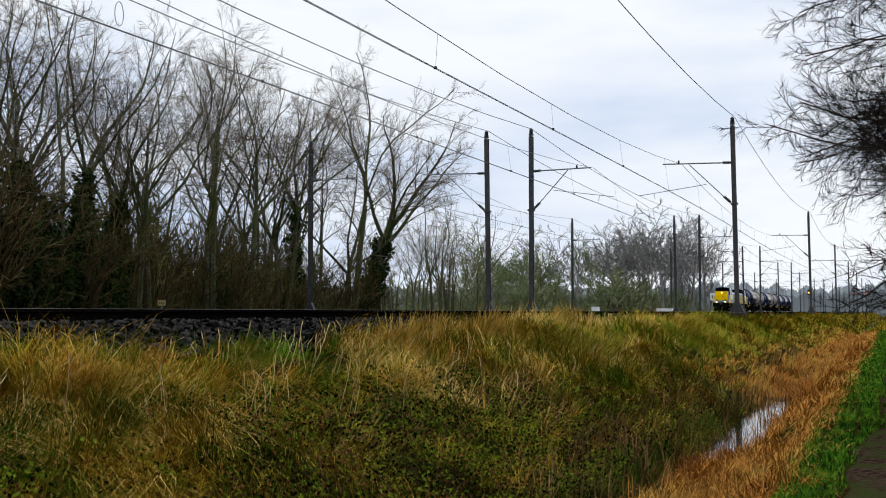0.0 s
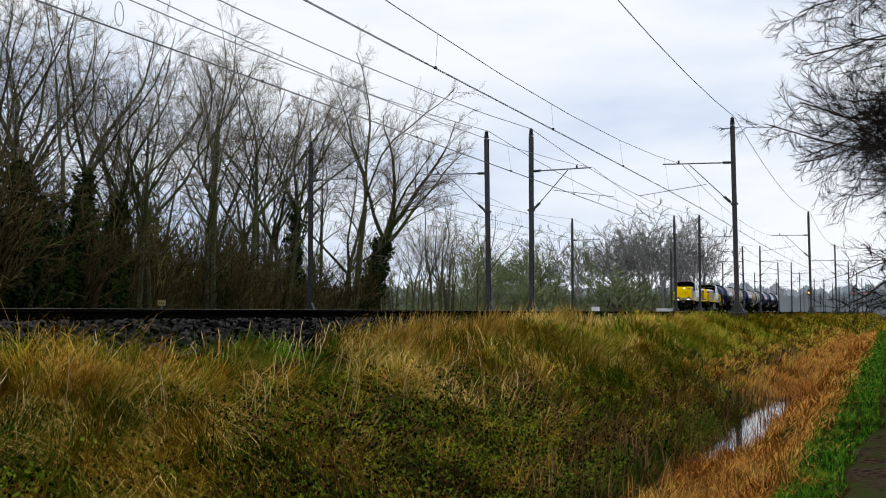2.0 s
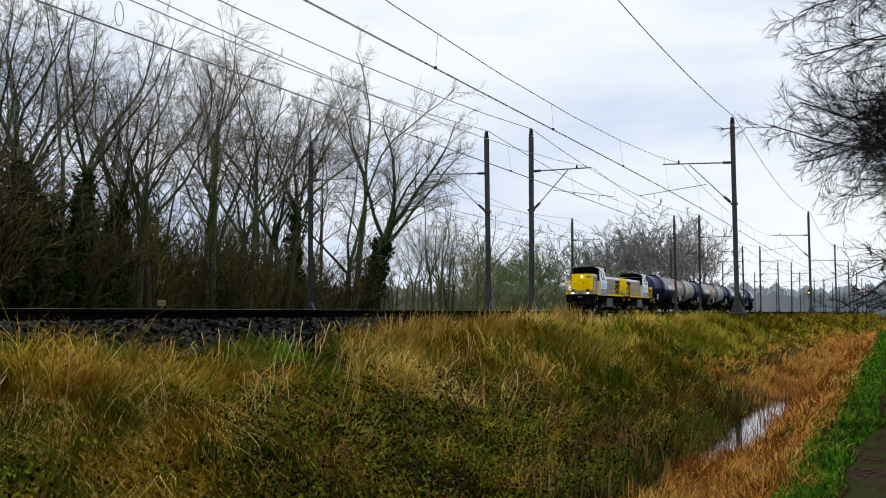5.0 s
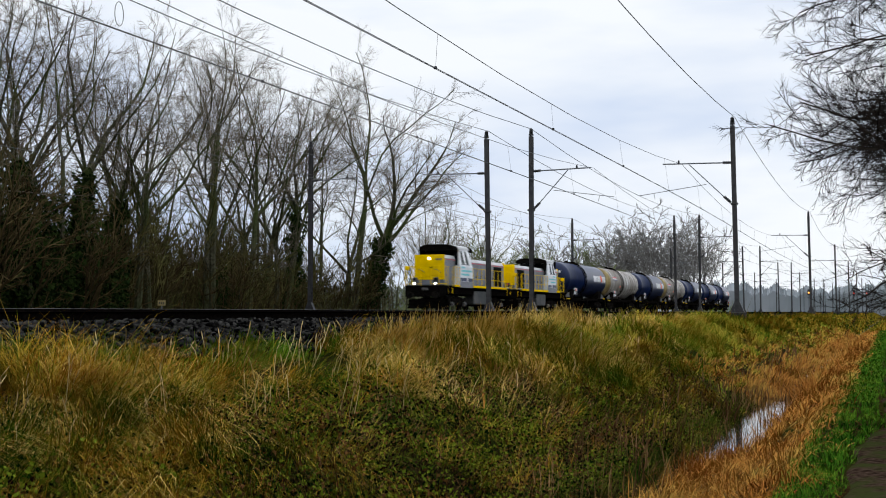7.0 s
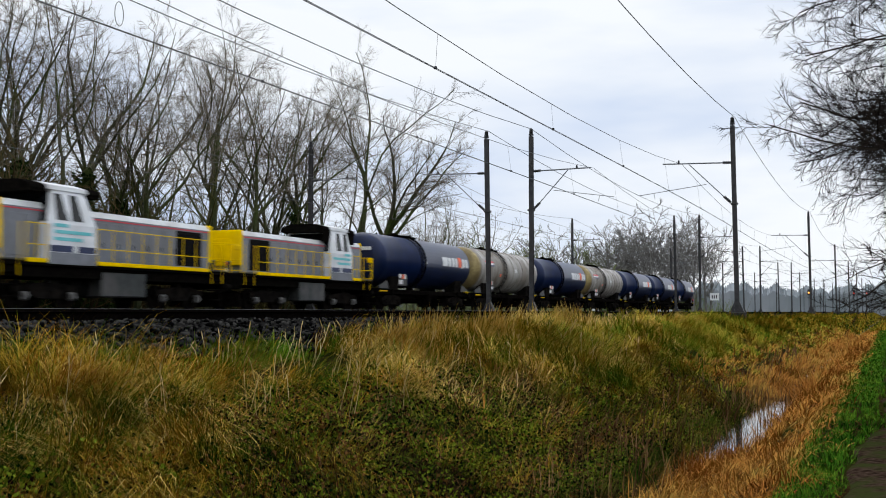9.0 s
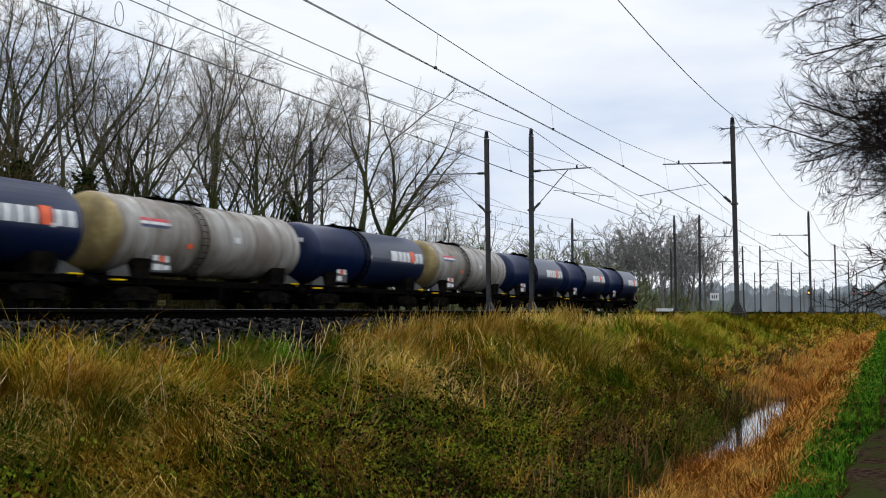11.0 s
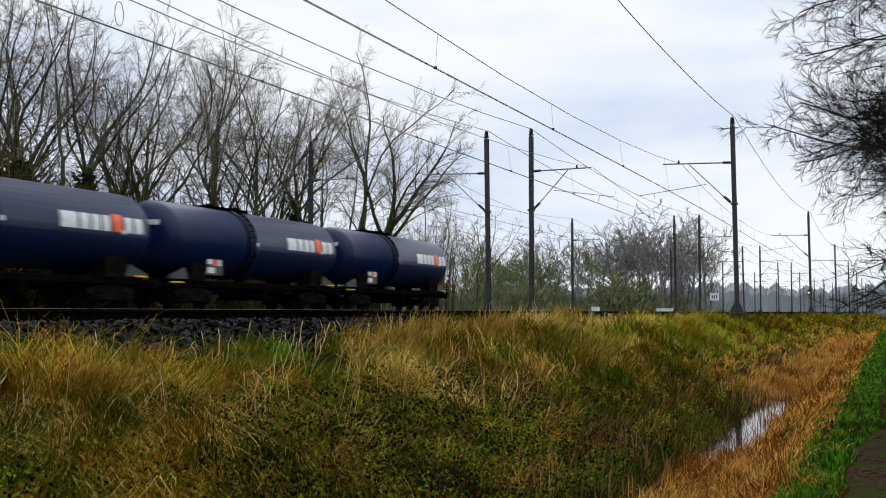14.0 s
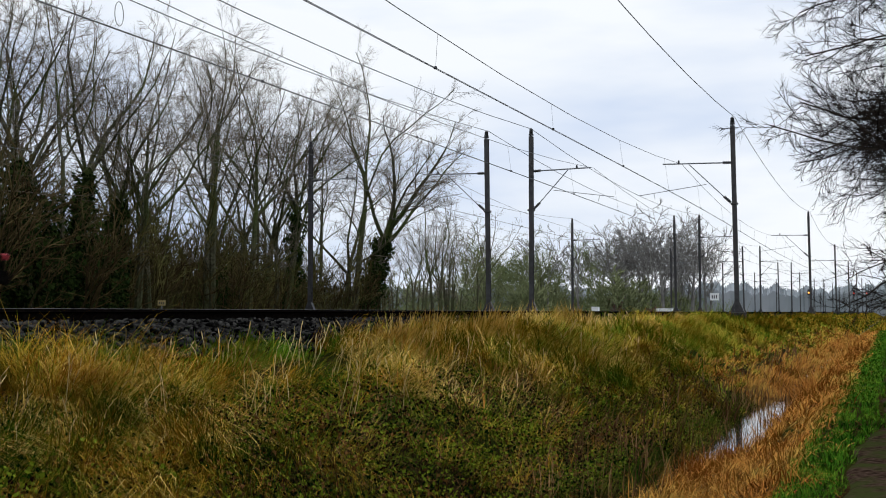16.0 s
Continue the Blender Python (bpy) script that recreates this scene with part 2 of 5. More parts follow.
# ---- mesh helpers ----
class Mesh:
    """Collects vertices and faces of one part."""

    def __init__(self):
        self.v, self.f = [], []

    def add(self, verts, faces):
        o = len(self.v)
        self.v += [tuple(p) for p in verts]
        self.f += [tuple(i + o for i in f) for f in faces]
        return self

    def box(self, x0, x1, y0, y1, z0, z1, b=0.015):
        """A box with chamfered edges."""
        c = Vector(((x0 + x1) / 2, (y0 + y1) / 2, (z0 + z1) / 2))
        h = Vector((abs(x1 - x0) / 2, abs(y1 - y0) / 2, abs(z1 - z0) / 2))
        b = min(b, min(h) * 0.6)
        vs, idx = [], {}
        for sx in (-1, 1):
            for sy in (-1, 1):
                for sz in (-1, 1):
                    s = (sx, sy, sz)
                    for ax in range(3):
                        p = [c[i] + s[i] * (h[i] if i == ax else h[i] - b) for i in range(3)]
                        idx[s + (ax,)] = len(vs)
                        vs.append(p)
        fs = []
        ring = [(-1, -1), (1, -1), (1, 1), (-1, 1)]
        for ax in range(3):
            o1, o2 = [(1, 2), (2, 0), (0, 1)][ax]
            for sg in (-1, 1):
                q = []
                for u, w in ring:
                    s = [0, 0, 0]
                    s[ax], s[o1], s[o2] = sg, u, w
                    q.append(idx[tuple(s) + (ax,)])
                fs.append(q if sg > 0 else q[::-1])
            for u in (-1, 1):
                for w in (-1, 1):
                    k = []
                    for e in (-1, 1):
                        s = [0, 0, 0]
                        s[ax], s[o1], s[o2] = e, u, w
                        k.append(tuple(s))
                    q = [idx[k[0] + (o1,)], idx[k[1] + (o1,)], idx[k[1] + (o2,)], idx[k[0] + (o2,)]]
                    fs.append(q if u * w < 0 else q[::-1])
        for sx in (-1, 1):
            for sy in (-1, 1):
                for sz in (-1, 1):
                    t = [idx[(sx, sy, sz, i)] for i in range(3)]
                    fs.append(t if sx * sy * sz > 0 else t[::-1])
        return self.add(vs, fs)

    def tube(self, pts, rad, sides=8, cap=True):
        """A tube along points; rad is one radius or one for each point."""
        pts = [Vector(p) for p in pts]
        rads = rad if isinstance(rad, (list, tuple)) else [rad] * len(pts)
        vs, fs = [], []
        for i, p in enumerate(pts):
            d = (pts[min(i + 1, len(pts) - 1)] - pts[max(i - 1, 0)]).normalized()
            up = Vector((0, 0, 1)) if abs(d.z) < 0.9 else Vector((1, 0, 0))
            s1 = d.cross(up).normalized()
            s2 = s1.cross(d)
            for k in range(sides):
                an = 2 * math.pi * k / sides
                vs.append(p + (s1 * math.cos(an) + s2 * math.sin(an)) * rads[i])
        for i in range(len(pts) - 1):
            for k in range(sides):
                k2 = (k + 1) % sides
                fs.append((i * sides + k, i * sides + k2, (i + 1) * sides + k2, (i + 1) * sides + k))
        if cap:
            fs.append(tuple(range(sides - 1, -1, -1)))
            fs.append(tuple((len(pts) - 1) * sides + k for k in range(sides)))
        return self.add(vs, fs)

    def prism(self, outline, axis, lo, hi):
        """A flat outline pushed out along an axis: 0 x, 1 y, 2 z."""
        n = len(outline)
        vs = []
        for e in (lo, hi):
            for u, w in outline:
                p = [u, w]
                p.insert(axis, e)
                vs.append(p)
        fs = [tuple(range(n - 1, -1, -1)), tuple(range(n, 2 * n))]
        fs += [(i, (i + 1) % n, n + (i + 1) % n, n + i) for i in range(n)]
        return self.add(vs, fs)

    def data(self, name, material, smooth=False):
        me = bpy.data.meshes.new(name)
        me.from_pydata(self.v, [], self.f)
        me.materials.append(material)
        if smooth:
            me.polygons.foreach_set("use_smooth", [True] * len(me.polygons))
        me.update()
        return me


def recalc(me):
    bm = bmesh.new()
    bm.from_mesh(me)
    bmesh.ops.recalc_face_normals(bm, faces=bm.faces)
    bm.to_mesh(me)
    bm.free()


def part(name, mesh, material, parent, label="", smooth=False):
    me = mesh.data(name, material, smooth)
    recalc(me)
    ob = new(name, me)
    ob.parent = parent
    return tagged(ob, label)


def thing(name, label, category, group="", kind="", mesh=None, material=None, smooth=False):
    """A top-level thing: a mesh, or an Empty for its parts."""
    me = None
    if mesh:
        me = mesh.data(name, material, smooth)
        recalc(me)
    return tagged(new(name, me), label, category, group, kind)


def array_mesh(name, verts, faces, material, smooth=False):
    """A mesh of many small pieces from arrays: verts (n, 3), faces (m, k)."""
    me = bpy.data.meshes.new(name)
    k = faces.shape[1]
    me.vertices.add(len(verts))
    me.vertices.foreach_set("co", verts.astype(np.float32).ravel())
    me.loops.add(faces.size)
    me.loops.foreach_set("vertex_index", faces.astype(np.int32).ravel())
    me.polygons.add(len(faces))
    me.polygons.foreach_set("loop_start", np.arange(0, faces.size, k, dtype=np.int32))
    me.materials.append(material)
    me.update(calc_edges=True)
    return me


rng = np.random.default_rng(7)
rnd = random.Random(11)

# ---- the plan: a is the distance across, from the path towards the woods (x = -a) ----
RAIL = 1.64
TRACKS = (9.5, 13.96, 22.3, 27.57)
PROF_A = [-3000, -9, -4, -1.4, -0.2, 0.9, 1.5, 2.05, 2.5, 2.98, 3.4, 6.3, 6.9, 7.6, 17.3, 19.6, 29.4, 31.2, 33.5, 60, 3000]
PROF_Z = [0.4, 0.35, 0.15, 0.03, 0.0, -0.03, -0.2, -0.55, -0.8, -0.6, -0.3, 1.05, 1.2, 1.2, 1.2, 1.2, 1.2, 0.75, 0.55, 0.5, 0.5]
WATER_Z = -0.5


def wobble(a, y):
    return (np.sin(a * 2.2 + y * 0.9) + np.sin(a * 0.8 - y * 1.35 + 1.0) + 0.7 * np.sin(a * 3.3 + y * 2.3 + 2.0) + 0.6 * np.sin(y * 0.31 + 0.5)) / 3.3


MOUND = 0.62


def mound_place(ia, iy):
    """Centre and height of the tussock mound in one cell of the bank."""
    h1 = np.sin(ia * 127.1 + iy * 311.7) * 43758.5453
    h2 = np.sin(ia * 269.5 + iy * 183.3) * 24634.6345
    h3 = np.sin(ia * 419.2 + iy * 371.9) * 13758.137
    h1, h2, h3 = h1 - np.floor(h1), h2 - np.floor(h2), h3 - np.floor(h3)
    return (ia + h1) * MOUND, (iy + h2) * MOUND, 0.03 + 0.24 * h3 ** 1.4


def mounds(a, y):
    """Rounded humps left by old tussocks."""
    ia, iy = np.floor(a / MOUND), np.floor(y / MOUND)
    out = np.zeros(np.broadcast(a, y).shape)
    for da in (-1, 0, 1):
        for dy in (-1, 0, 1):
            ca, cy, h = mound_place(ia + da, iy + dy)
            out = np.maximum(out, h * np.exp(-((a - ca) ** 2 + (y - cy) ** 2) / 0.075))
    return out


def ground_z(a, y):
    a, y = np.asarray(a, float), np.asarray(y, float)
    z = np.interp(a, PROF_A, PROF_Z)
    bank = np.clip((a - 2.9) / 0.6, 0, 1) * np.clip((7.3 - a) / 0.5, 0, 1)
    verge = np.clip((2.0 - a) / 0.5, 0, 1) * np.clip((a + 6) / 2, 0, 1)
    # the crest of the bank lies lower at the near end, so that the ballast shows
    crest = np.clip((a - 5.0) / 1.6, 0, 1) * np.clip((7.6 - a) / 0.4, 0, 1)
    z = z - crest * 0.15 * np.clip((34 - y) / 22, 0, 1) - crest * 0.02 * np.clip((y - 34) / 20, 0, 1)
    # the bank's foot reaches further out at the near end
    z = z + 0.33 * np.clip((25 - y) / 9, 0, 1) * np.exp(-((a - 3.0) / 0.3) ** 2)
    # the near margin closes in on the water
    z = z + 0.36 * np.clip((18.5 - y) / 4.5, 0, 1) * np.exp(-((a - 2.2) / 0.3) ** 2)
    z = z + mounds(a, y) * bank * (1 - 0.45 * crest) * np.clip((60 - y) / 25, 0, 1) * np.clip((a - 3.0) / 0.8, 0, 1)
    return z + wobble(a, y) * (0.16 * bank * (1 - 0.55 * crest) + 0.03 * verge)


def path_edge(y):
    """Where the trodden earth ends towards the ditch."""
    return 0.12 + 0.42 * np.exp(-((y - 12) / 4.5) ** 2) + 0.08 * np.sin(y * 0.9) + 0.04 * np.sin(y * 3.1)


# ---- ground ----
def build_ground():
    av = np.array(sorted(set([-3000, -600, -150, -50, -20] + list(np.arange(-9, -1.4, 0.8)) + list(np.arange(-1.4, 7.8, 0.13)) + [9, 12, 15, 17.3, 18.4, 19.6, 24, 29.4, 30.3, 31.2, 32.3, 33.5, 40, 60, 120, 400, 1000, 3000])))
    yv = [-400, -100, -30, -10]
    y = -4.0
    while y < 3000:
        yv.append(y)
        y += max(0.15, 0.011 * y) if y < 40 else 0.04 * y
    yv = np.array(yv + [3000.0])
    aa, yy = np.meshgrid(av, yv)
    v = np.stack([-aa, yy, ground_z(aa, yy)], -1).reshape(-1, 3)
    na, ny = len(av), len(yv)
    i = (np.arange(ny - 1)[:, None] * na + np.arange(na - 1)[None, :]).ravel()
    f = np.stack([i, i + na, i + na + 1, i + 1], 1)
    me = array_mesh("ground", v, f, M["soil"])
    me.polygons.foreach_set("use_smooth", [True] * len(me.polygons))
    tagged(new("ground", me), "brown and olive soil with matted litter", "ground", kind="structure")
    # the trodden path
    av = np.linspace(0, 1, 14)
    yv = np.concatenate([np.arange(-6, 40, 0.15), np.arange(40, 400, 2.0)])
    uu, yy = np.meshgrid(av, yv)
    lo, hi = -1.3 + 0.12 * np.sin(yy * 0.7), path_edge(yy)
    aa = lo + (hi - lo) * uu
    edge = np.abs(2 * uu - 1)
    v = np.stack([-aa, yy, ground_z(aa, yy) + 0.045 * (1 - edge ** 6) + 0.006 * np.sin(aa * 9 + yy) * np.sin(yy * 2.3) - 0.03 * (edge > 0.95)], -1).reshape(-1, 3)
    na, ny = len(av), len(yv)
    i = (np.arange(ny - 1)[:, None] * na + np.arange(na - 1)[None, :]).ravel()
    me = array_mesh("path", v, np.stack([i, i + na, i + na + 1, i + 1], 1), M["mud"])
    tagged(new("path", me), "muddy brown trodden footpath", "path", kind="structure")
    w = Mesh()
    ys = [-20, 20, 60, 150, 600]
    vs = [(-a, y, WATER_Z) for y in ys for a in (1.8, 3.4)]
    w.add(vs, [(2 * i, 2 * i + 2, 2 * i + 3, 2 * i + 1) for i in range(len(ys) - 1)])
    thing("water", "still dark ditch water reflecting the sky", "water", kind="structure", mesh=w, material=water_mat)


build_ground()


# ---- track beds, rails, sleepers ----
def build_tracks():
    for lo, hi in ((7.0, 17.0), (19.3, 29.6)):
        prof = [(-lo, 1.1), (-(lo + 1.1), RAIL - 0.165), (-(hi - 1.1), RAIL - 0.165), (-hi, 1.1), (-hi, 0.9), (-lo, 0.9)]
        b = Mesh().prism([(x, z) for x, z in prof], 1, -60, 1500)
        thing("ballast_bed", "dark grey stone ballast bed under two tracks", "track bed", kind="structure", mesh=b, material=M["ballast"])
    head = [(-0.036, 0), (-0.033, 0.006), (0.033, 0.006), (0.036, 0), (0.036, -0.032), (0.009, -0.045), (0.009, -0.13), (0.07, -0.145), (0.07, -0.158), (-0.07, -0.158), (-0.07, -0.145), (-0.009, -0.13), (-0.009, -0.045), (-0.036, -0.032)]
    for ta in TRACKS:
        tr = thing("railway_track", "straight track of rusty steel rails on sleepers in ballast", "railway track", "parallel tracks", "structure")
        for s in (-1, 1):
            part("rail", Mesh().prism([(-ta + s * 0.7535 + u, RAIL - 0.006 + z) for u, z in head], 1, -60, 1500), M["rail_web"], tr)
            part("rail_head", Mesh().box(-ta + s * 0.7535 - 0.03, -ta + s * 0.7535 + 0.03, -60, 1500, RAIL - 0.004, RAIL + 0.003, 0.002), M["rail_top"], tr, "bright worn running surface")
        sl = Mesh()
        for k in range(210):
            y = -6 + 0.6 * k
            sl.box(-ta - 1.26, -ta + 1.26, y - 0.13, y + 0.13, RAIL - 0.33, RAIL - 0.166, 0.02)
        tagged(part("sleepers", sl, M["concrete"], tr, "weathered concrete sleepers"), kind="stuff")


build_tracks()


def build_stones():
    n = 12000
    y = 3.5 + 55 * rng.random(n) ** 1.5
    a = 6.75 + 2.0 * rng.random(n)
    z = np.interp(a, [6.7, 7.0, 8.1, 8.8], [1.14, 1.14, RAIL - 0.175, RAIL - 0.175]) + rng.uniform(-0.012, 0.03, n)
    cube = np.array([(-1, -1, -1), (1, -1, -1), (1, 1, -1), (-1, 1, -1), (-1, -1, 1), (1, -1, 1), (1, 1, 1), (-1, 1, 1)], float)
    r = rng.uniform(0.013, 0.029, (n, 1, 1)) * rng.uniform(0.75, 1.35, (n, 1, 3))
    v = cube[None] * rng.uniform(0.55, 1.15, (n, 8, 3)) * r
    an = rng.uniform(0, 6.3, n)
    ca, sa = np.cos(an)[:, None], np.sin(an)[:, None]
    v = np.stack([v[..., 0] * ca - v[..., 2] * sa, v[..., 1], v[..., 0] * sa + v[..., 2] * ca], -1)
    v = np.stack([v[..., 0] * ca - v[..., 1] * sa, v[..., 0] * sa + v[..., 1] * ca, v[..., 2]], -1)
    v += np.stack([-a, y, z], -1)[:, None]
    fq = np.array([(0, 3, 2, 1), (4, 5, 6, 7), (0, 1, 5, 4), (1, 2, 6, 5), (2, 3, 7, 6), (3, 0, 4, 7)])
    f = (np.arange(n)[:, None, None] * 8 + fq[None]).reshape(-1, 4)
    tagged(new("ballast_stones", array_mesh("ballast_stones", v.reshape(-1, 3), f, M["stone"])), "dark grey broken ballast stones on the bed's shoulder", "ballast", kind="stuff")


build_stones()


# ---- masts of the overhead line ----
MAST_A = (6.9, 17.27, 19.6, 30.05)
MAST_Y0, MAST_STEP = 58.8, 58.2
ARM = (3.45, 3.15, 3.6, 2.9)


def build_mast(side, reach, lean):
    """side 1: the arm points away from the path; -1: towards it."""
    m = thing("catenary_mast", "dark grey steel mast with bracket arm over a track", "catenary mast", "masts along the line")
    s = -side
    top = 9.1
    ln = math.tan(radians(lean)) * s
    beam = Mesh()
    w, d, tk = 0.105, 0.11, 0.02
    for x0, x1, y0, y1 in ((-w, w, -d, -d + tk), (-w, w, d - tk, d), (-0.012, 0.012, -d + tk, d - tk)):
        vs = [(x + ln * z, y, z) for z in (-0.35, top) for x, y in ((x0, y0), (x1, y0), (x1, y1), (x0, y1))]
        beam.add(vs, [(0, 1, 2, 3), (4, 5, 6, 7), (0, 1, 5, 4), (1, 2, 6, 5), (2, 3, 7, 6), (3, 0, 4, 7)])
    part("post", beam, M["mast"], m)
    f = Mesh().box(-0.42, 0.42, -0.4, 0.4, -0.9, -0.02, 0.05)
    part("foundation", f, M["footing"], m, "dark weathered concrete footing")
    for sx in (-1, 1):
        g = Mesh().prism([(sx * 0.11, -0.03), (sx * 0.34, -0.03), (sx * 0.3, 0.06), (sx * 0.11, 0.5)], 1, -0.12, 0.12)
        part("base_gusset", g, M["mast"], m)
    x = ln * top
    c = Mesh()
    zz = [0, 0.05, 0.05, 0.12, 0.14, 0.2, 0.22, 0.28, 0.3, 0.36, 0.44]
    rr = [0.05, 0.06, 0.13, 0.13, 0.09, 0.12, 0.09, 0.11, 0.08, 0.1, 0.03]
    c.tube([(x, 0, top + q) for q in zz], rr, 10)
    part("top_insulator", c, M["black"], m, "black ribbed insulator")
    za = 7.28
    xa = ln * za
    arm = Mesh().tube([(xa + s * 0.12, 0, za), (xa + s * reach, 0, za + 0.06)], 0.035, 8)
    part("bracket_arm", arm, M["galv"], m)
    part("brace", Mesh().tube([(xa + s * 0.13, 0, 5.28), (xa + s * 0.62 * reach, 0, za - 0.02)], 0.026, 6), M["galv"], m)
    for p0, p1 in (((xa + s * 0.13, 0, za), (xa + s * 0.5, 0, za + 0.01)), ((xa + s * 0.15, 0, 5.33), (xa + s * 0.46, 0, 5.62))):
        p0, p1 = Vector(p0), Vector(p1)
        pts = [p0.lerp(p1, q / 8) for q in range(9)]
        part("insulator", Mesh().tube(pts, [0.05 if q % 2 else 0.085 for q in range(9)], 8), M["black"], m)
    part("clamp", Mesh().box(ln * 5.3 - 0.17, ln * 5.3 + 0.17, -0.15, 0.15, 5.2, 5.3, 0.01), M["mast"], m)
    reg = Mesh().tube([(xa + s * 0.38 * reach, 0, 6.25), (xa + s * (reach + 1.2), 0, 5.8)], 0.018, 6)
    reg.tube([(xa + s * (reach + 0.45), 0, 5.87), (xa + s * (reach + 0.4), 0, 5.6)], 0.012, 6)
    part("registration_arm", reg, M["galv"], m)
    part("wire_holder", Mesh().tube([(xa + s * 0.77 * reach, 0, za + 0.05), (xa + s * 0.77 * reach, 0, za + 0.22)], [0.06, 0.035], 8), M["black"], m)
    return m


for row, a in enumerate(MAST_A):
    first = build_mast(1 if row in (0, 2) else -1, ARM[row], 0.75 if row in (0, 2) else 0.0)
    first.matrix_basis = pose(-a, MAST_Y0 - MAST_STEP, RAIL)
    for k in range(15):
        copy_thing(first, pose(-a, MAST_Y0 + MAST_STEP * k, RAIL))


# ---- overhead wires ----
def sag(y, z_mast, z_mid):
    u = ((y - MAST_Y0) / MAST_STEP) % 1.0
    return z_mid + (z_mast - z_mid) * (2 * u - 1) ** 2


def build_wires():
    y0, spans = MAST_Y0 - 2 * MAST_STEP, 16
    ys = [y0 + MAST_STEP * k / 8 for k in range(spans * 8 + 1)]
    off = (0.0, 0.0, 0.0, 0.0)
    for i, a in enumerate(TRACKS):
        ow = thing("overhead_line", "twin contact wire hung from a messenger wire by droppers", "overhead line", "overhead lines")
        x = -a + off[i]
        zz = [0.2 if (j // 8) % 2 else -0.2 for j in range(len(ys))]
        c = Mesh()
        for dx in (-0.02, 0.02):
            c.tube([(x + dx + 0.2 * math.cos(math.pi * (y - MAST_Y0) / MAST_STEP), y, RAIL + 5.5) for y in ys], 0.009, 5, False)
        part("contact_wire", c, M["wire"], ow)
        part("messenger_wire", Mesh().tube([(x, y, RAIL + sag(y, 7.3, 6.25)) for y in ys], 0.011, 5, False), M["wire"], ow)
        if i == 1:
            lp = [(x, 19.1 + 0.14 * math.sin(q), RAIL + 5.78 - 0.24 * math.cos(q)) for q in [k * math.pi / 8 for k in range(17)]]
            part("wire_loop", Mesh().tube(lp, 0.008, 5, False), M["wire"], ow, "curled loose wire end")
        for k in range(spans):
            if k > 7:
                break
            for q in range(1, 7):
                y = y0 + MAST_STEP * (k + (q - 0.5) / 6)
                xc = x + 0.2 * math.cos(math.pi * (y - MAST_Y0) / MAST_STEP)
                part("dropper", Mesh().tube([(xc, y, RAIL + 5.5), (x, y, RAIL + sag(y, 7.3, 6.25))], 0.004, 4, False), M["wire"], ow)
                part("dropper_clamp", Mesh().box(xc - 0.035, xc + 0.035, y - 0.03, y + 0.03, RAIL + 5.48, RAIL + 5.55, 0.01), M["black"], ow)
    for a in MAST_A:
        pts = [(-a, y, RAIL + sag(y, 9.5, 8.62)) for y in ys]
        thing("feeder_wire", "thin grey feeder wire strung over the mast tops", "wire", "feeder wires", mesh=Mesh().tube(pts, 0.016, 6, False), material=M["galv"])


build_wires()


# ---- the train ----
def wheelset(parent, y, r, name="wheelset"):
    w = Mesh()
    for s in (-1, 1):
        x = s * 0.75
        w.tube([(x - s * 0.07, 0, 0), (x - s * 0.04, 0, 0)], r + 0.03, 24)
        w.tube([(x - s * 0.035, 0, 0), (x + s * 0.065, 0, 0)], r, 24)
        w.tube([(x + s * 0.066, 0, 0), (x + s * 0.10, 0, 0)], [r * 0.35, r * 0.25], 16)
        for k in range(4):
            an = math.pi / 2 * k
            w.tube([(x + s * 0.066, math.cos(an) * r * 0.6, math.sin(an) * r * 0.6), (x + s * 0.075, math.cos(an) * r * 0.6, math.sin(an) * r * 0.6)], r * 0.12, 8)
    w.tube([(-0.75, 0, 0), (0.75, 0, 0)], 0.08, 10)
    ob = part(name, w, M["bogie"], parent)
    ob.location = (0, y, r)
    return ob


def bogie(v, yc, base, r, fancy):
    b = Mesh()
    for s in (-1, 1):
        x0, x1 = sorted((s * 0.93, s * 1.08))
        h = base / 2
        out = [(yc - h - 0.45, 0.62), (yc - h + 0.25, 0.70), (yc - 0.55, 0.42), (yc + 0.55, 0.42), (yc + h - 0.25, 0.70), (yc + h + 0.45, 0.62), (yc + h + 0.45, 0.82), (yc + 0.5, 0.95), (yc - 0.5, 0.95), (yc - h - 0.45, 0.82)]
        b.prism(out, 0, x0, x1)
        for k in (-1, 1):
            b.tube([(s * 1.0, yc + k * h - 0.2, 0.4), (s * 1.0, yc + k * h - 0.2, 0.66)], 0.09, 8)
            b.tube([(s * 1.0, yc + k * h + 0.2, 0.4), (s * 1.0, yc + k * h + 0.2, 0.66)], 0.09, 8)
        b.tube([(s * 1.0, yc, 0.9), (s * 1.0, yc, 1.1)], 0.14, 10)
    b.box(-0.93, 0.93, yc - 0.3, yc + 0.3, 0.5, 0.8)
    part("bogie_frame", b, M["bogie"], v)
    for s in (-1, 1):
        for k in (-1, 1):
            y = yc + k * base / 2
            part("axle_box", Mesh().box(s * 0.98, s * 1.2, y - 0.15, y + 0.15, r - 0.15, r + 0.15, 0.05).tube([(s * 1.2, y, r), (s * 1.24, y, r)], 0.1, 10), M["steel"] if fancy else M["bogie"], v, "worn cast steel axle box")
    for k in (-1, 1):
        wheelset(v, yc + k * base / 2, r)


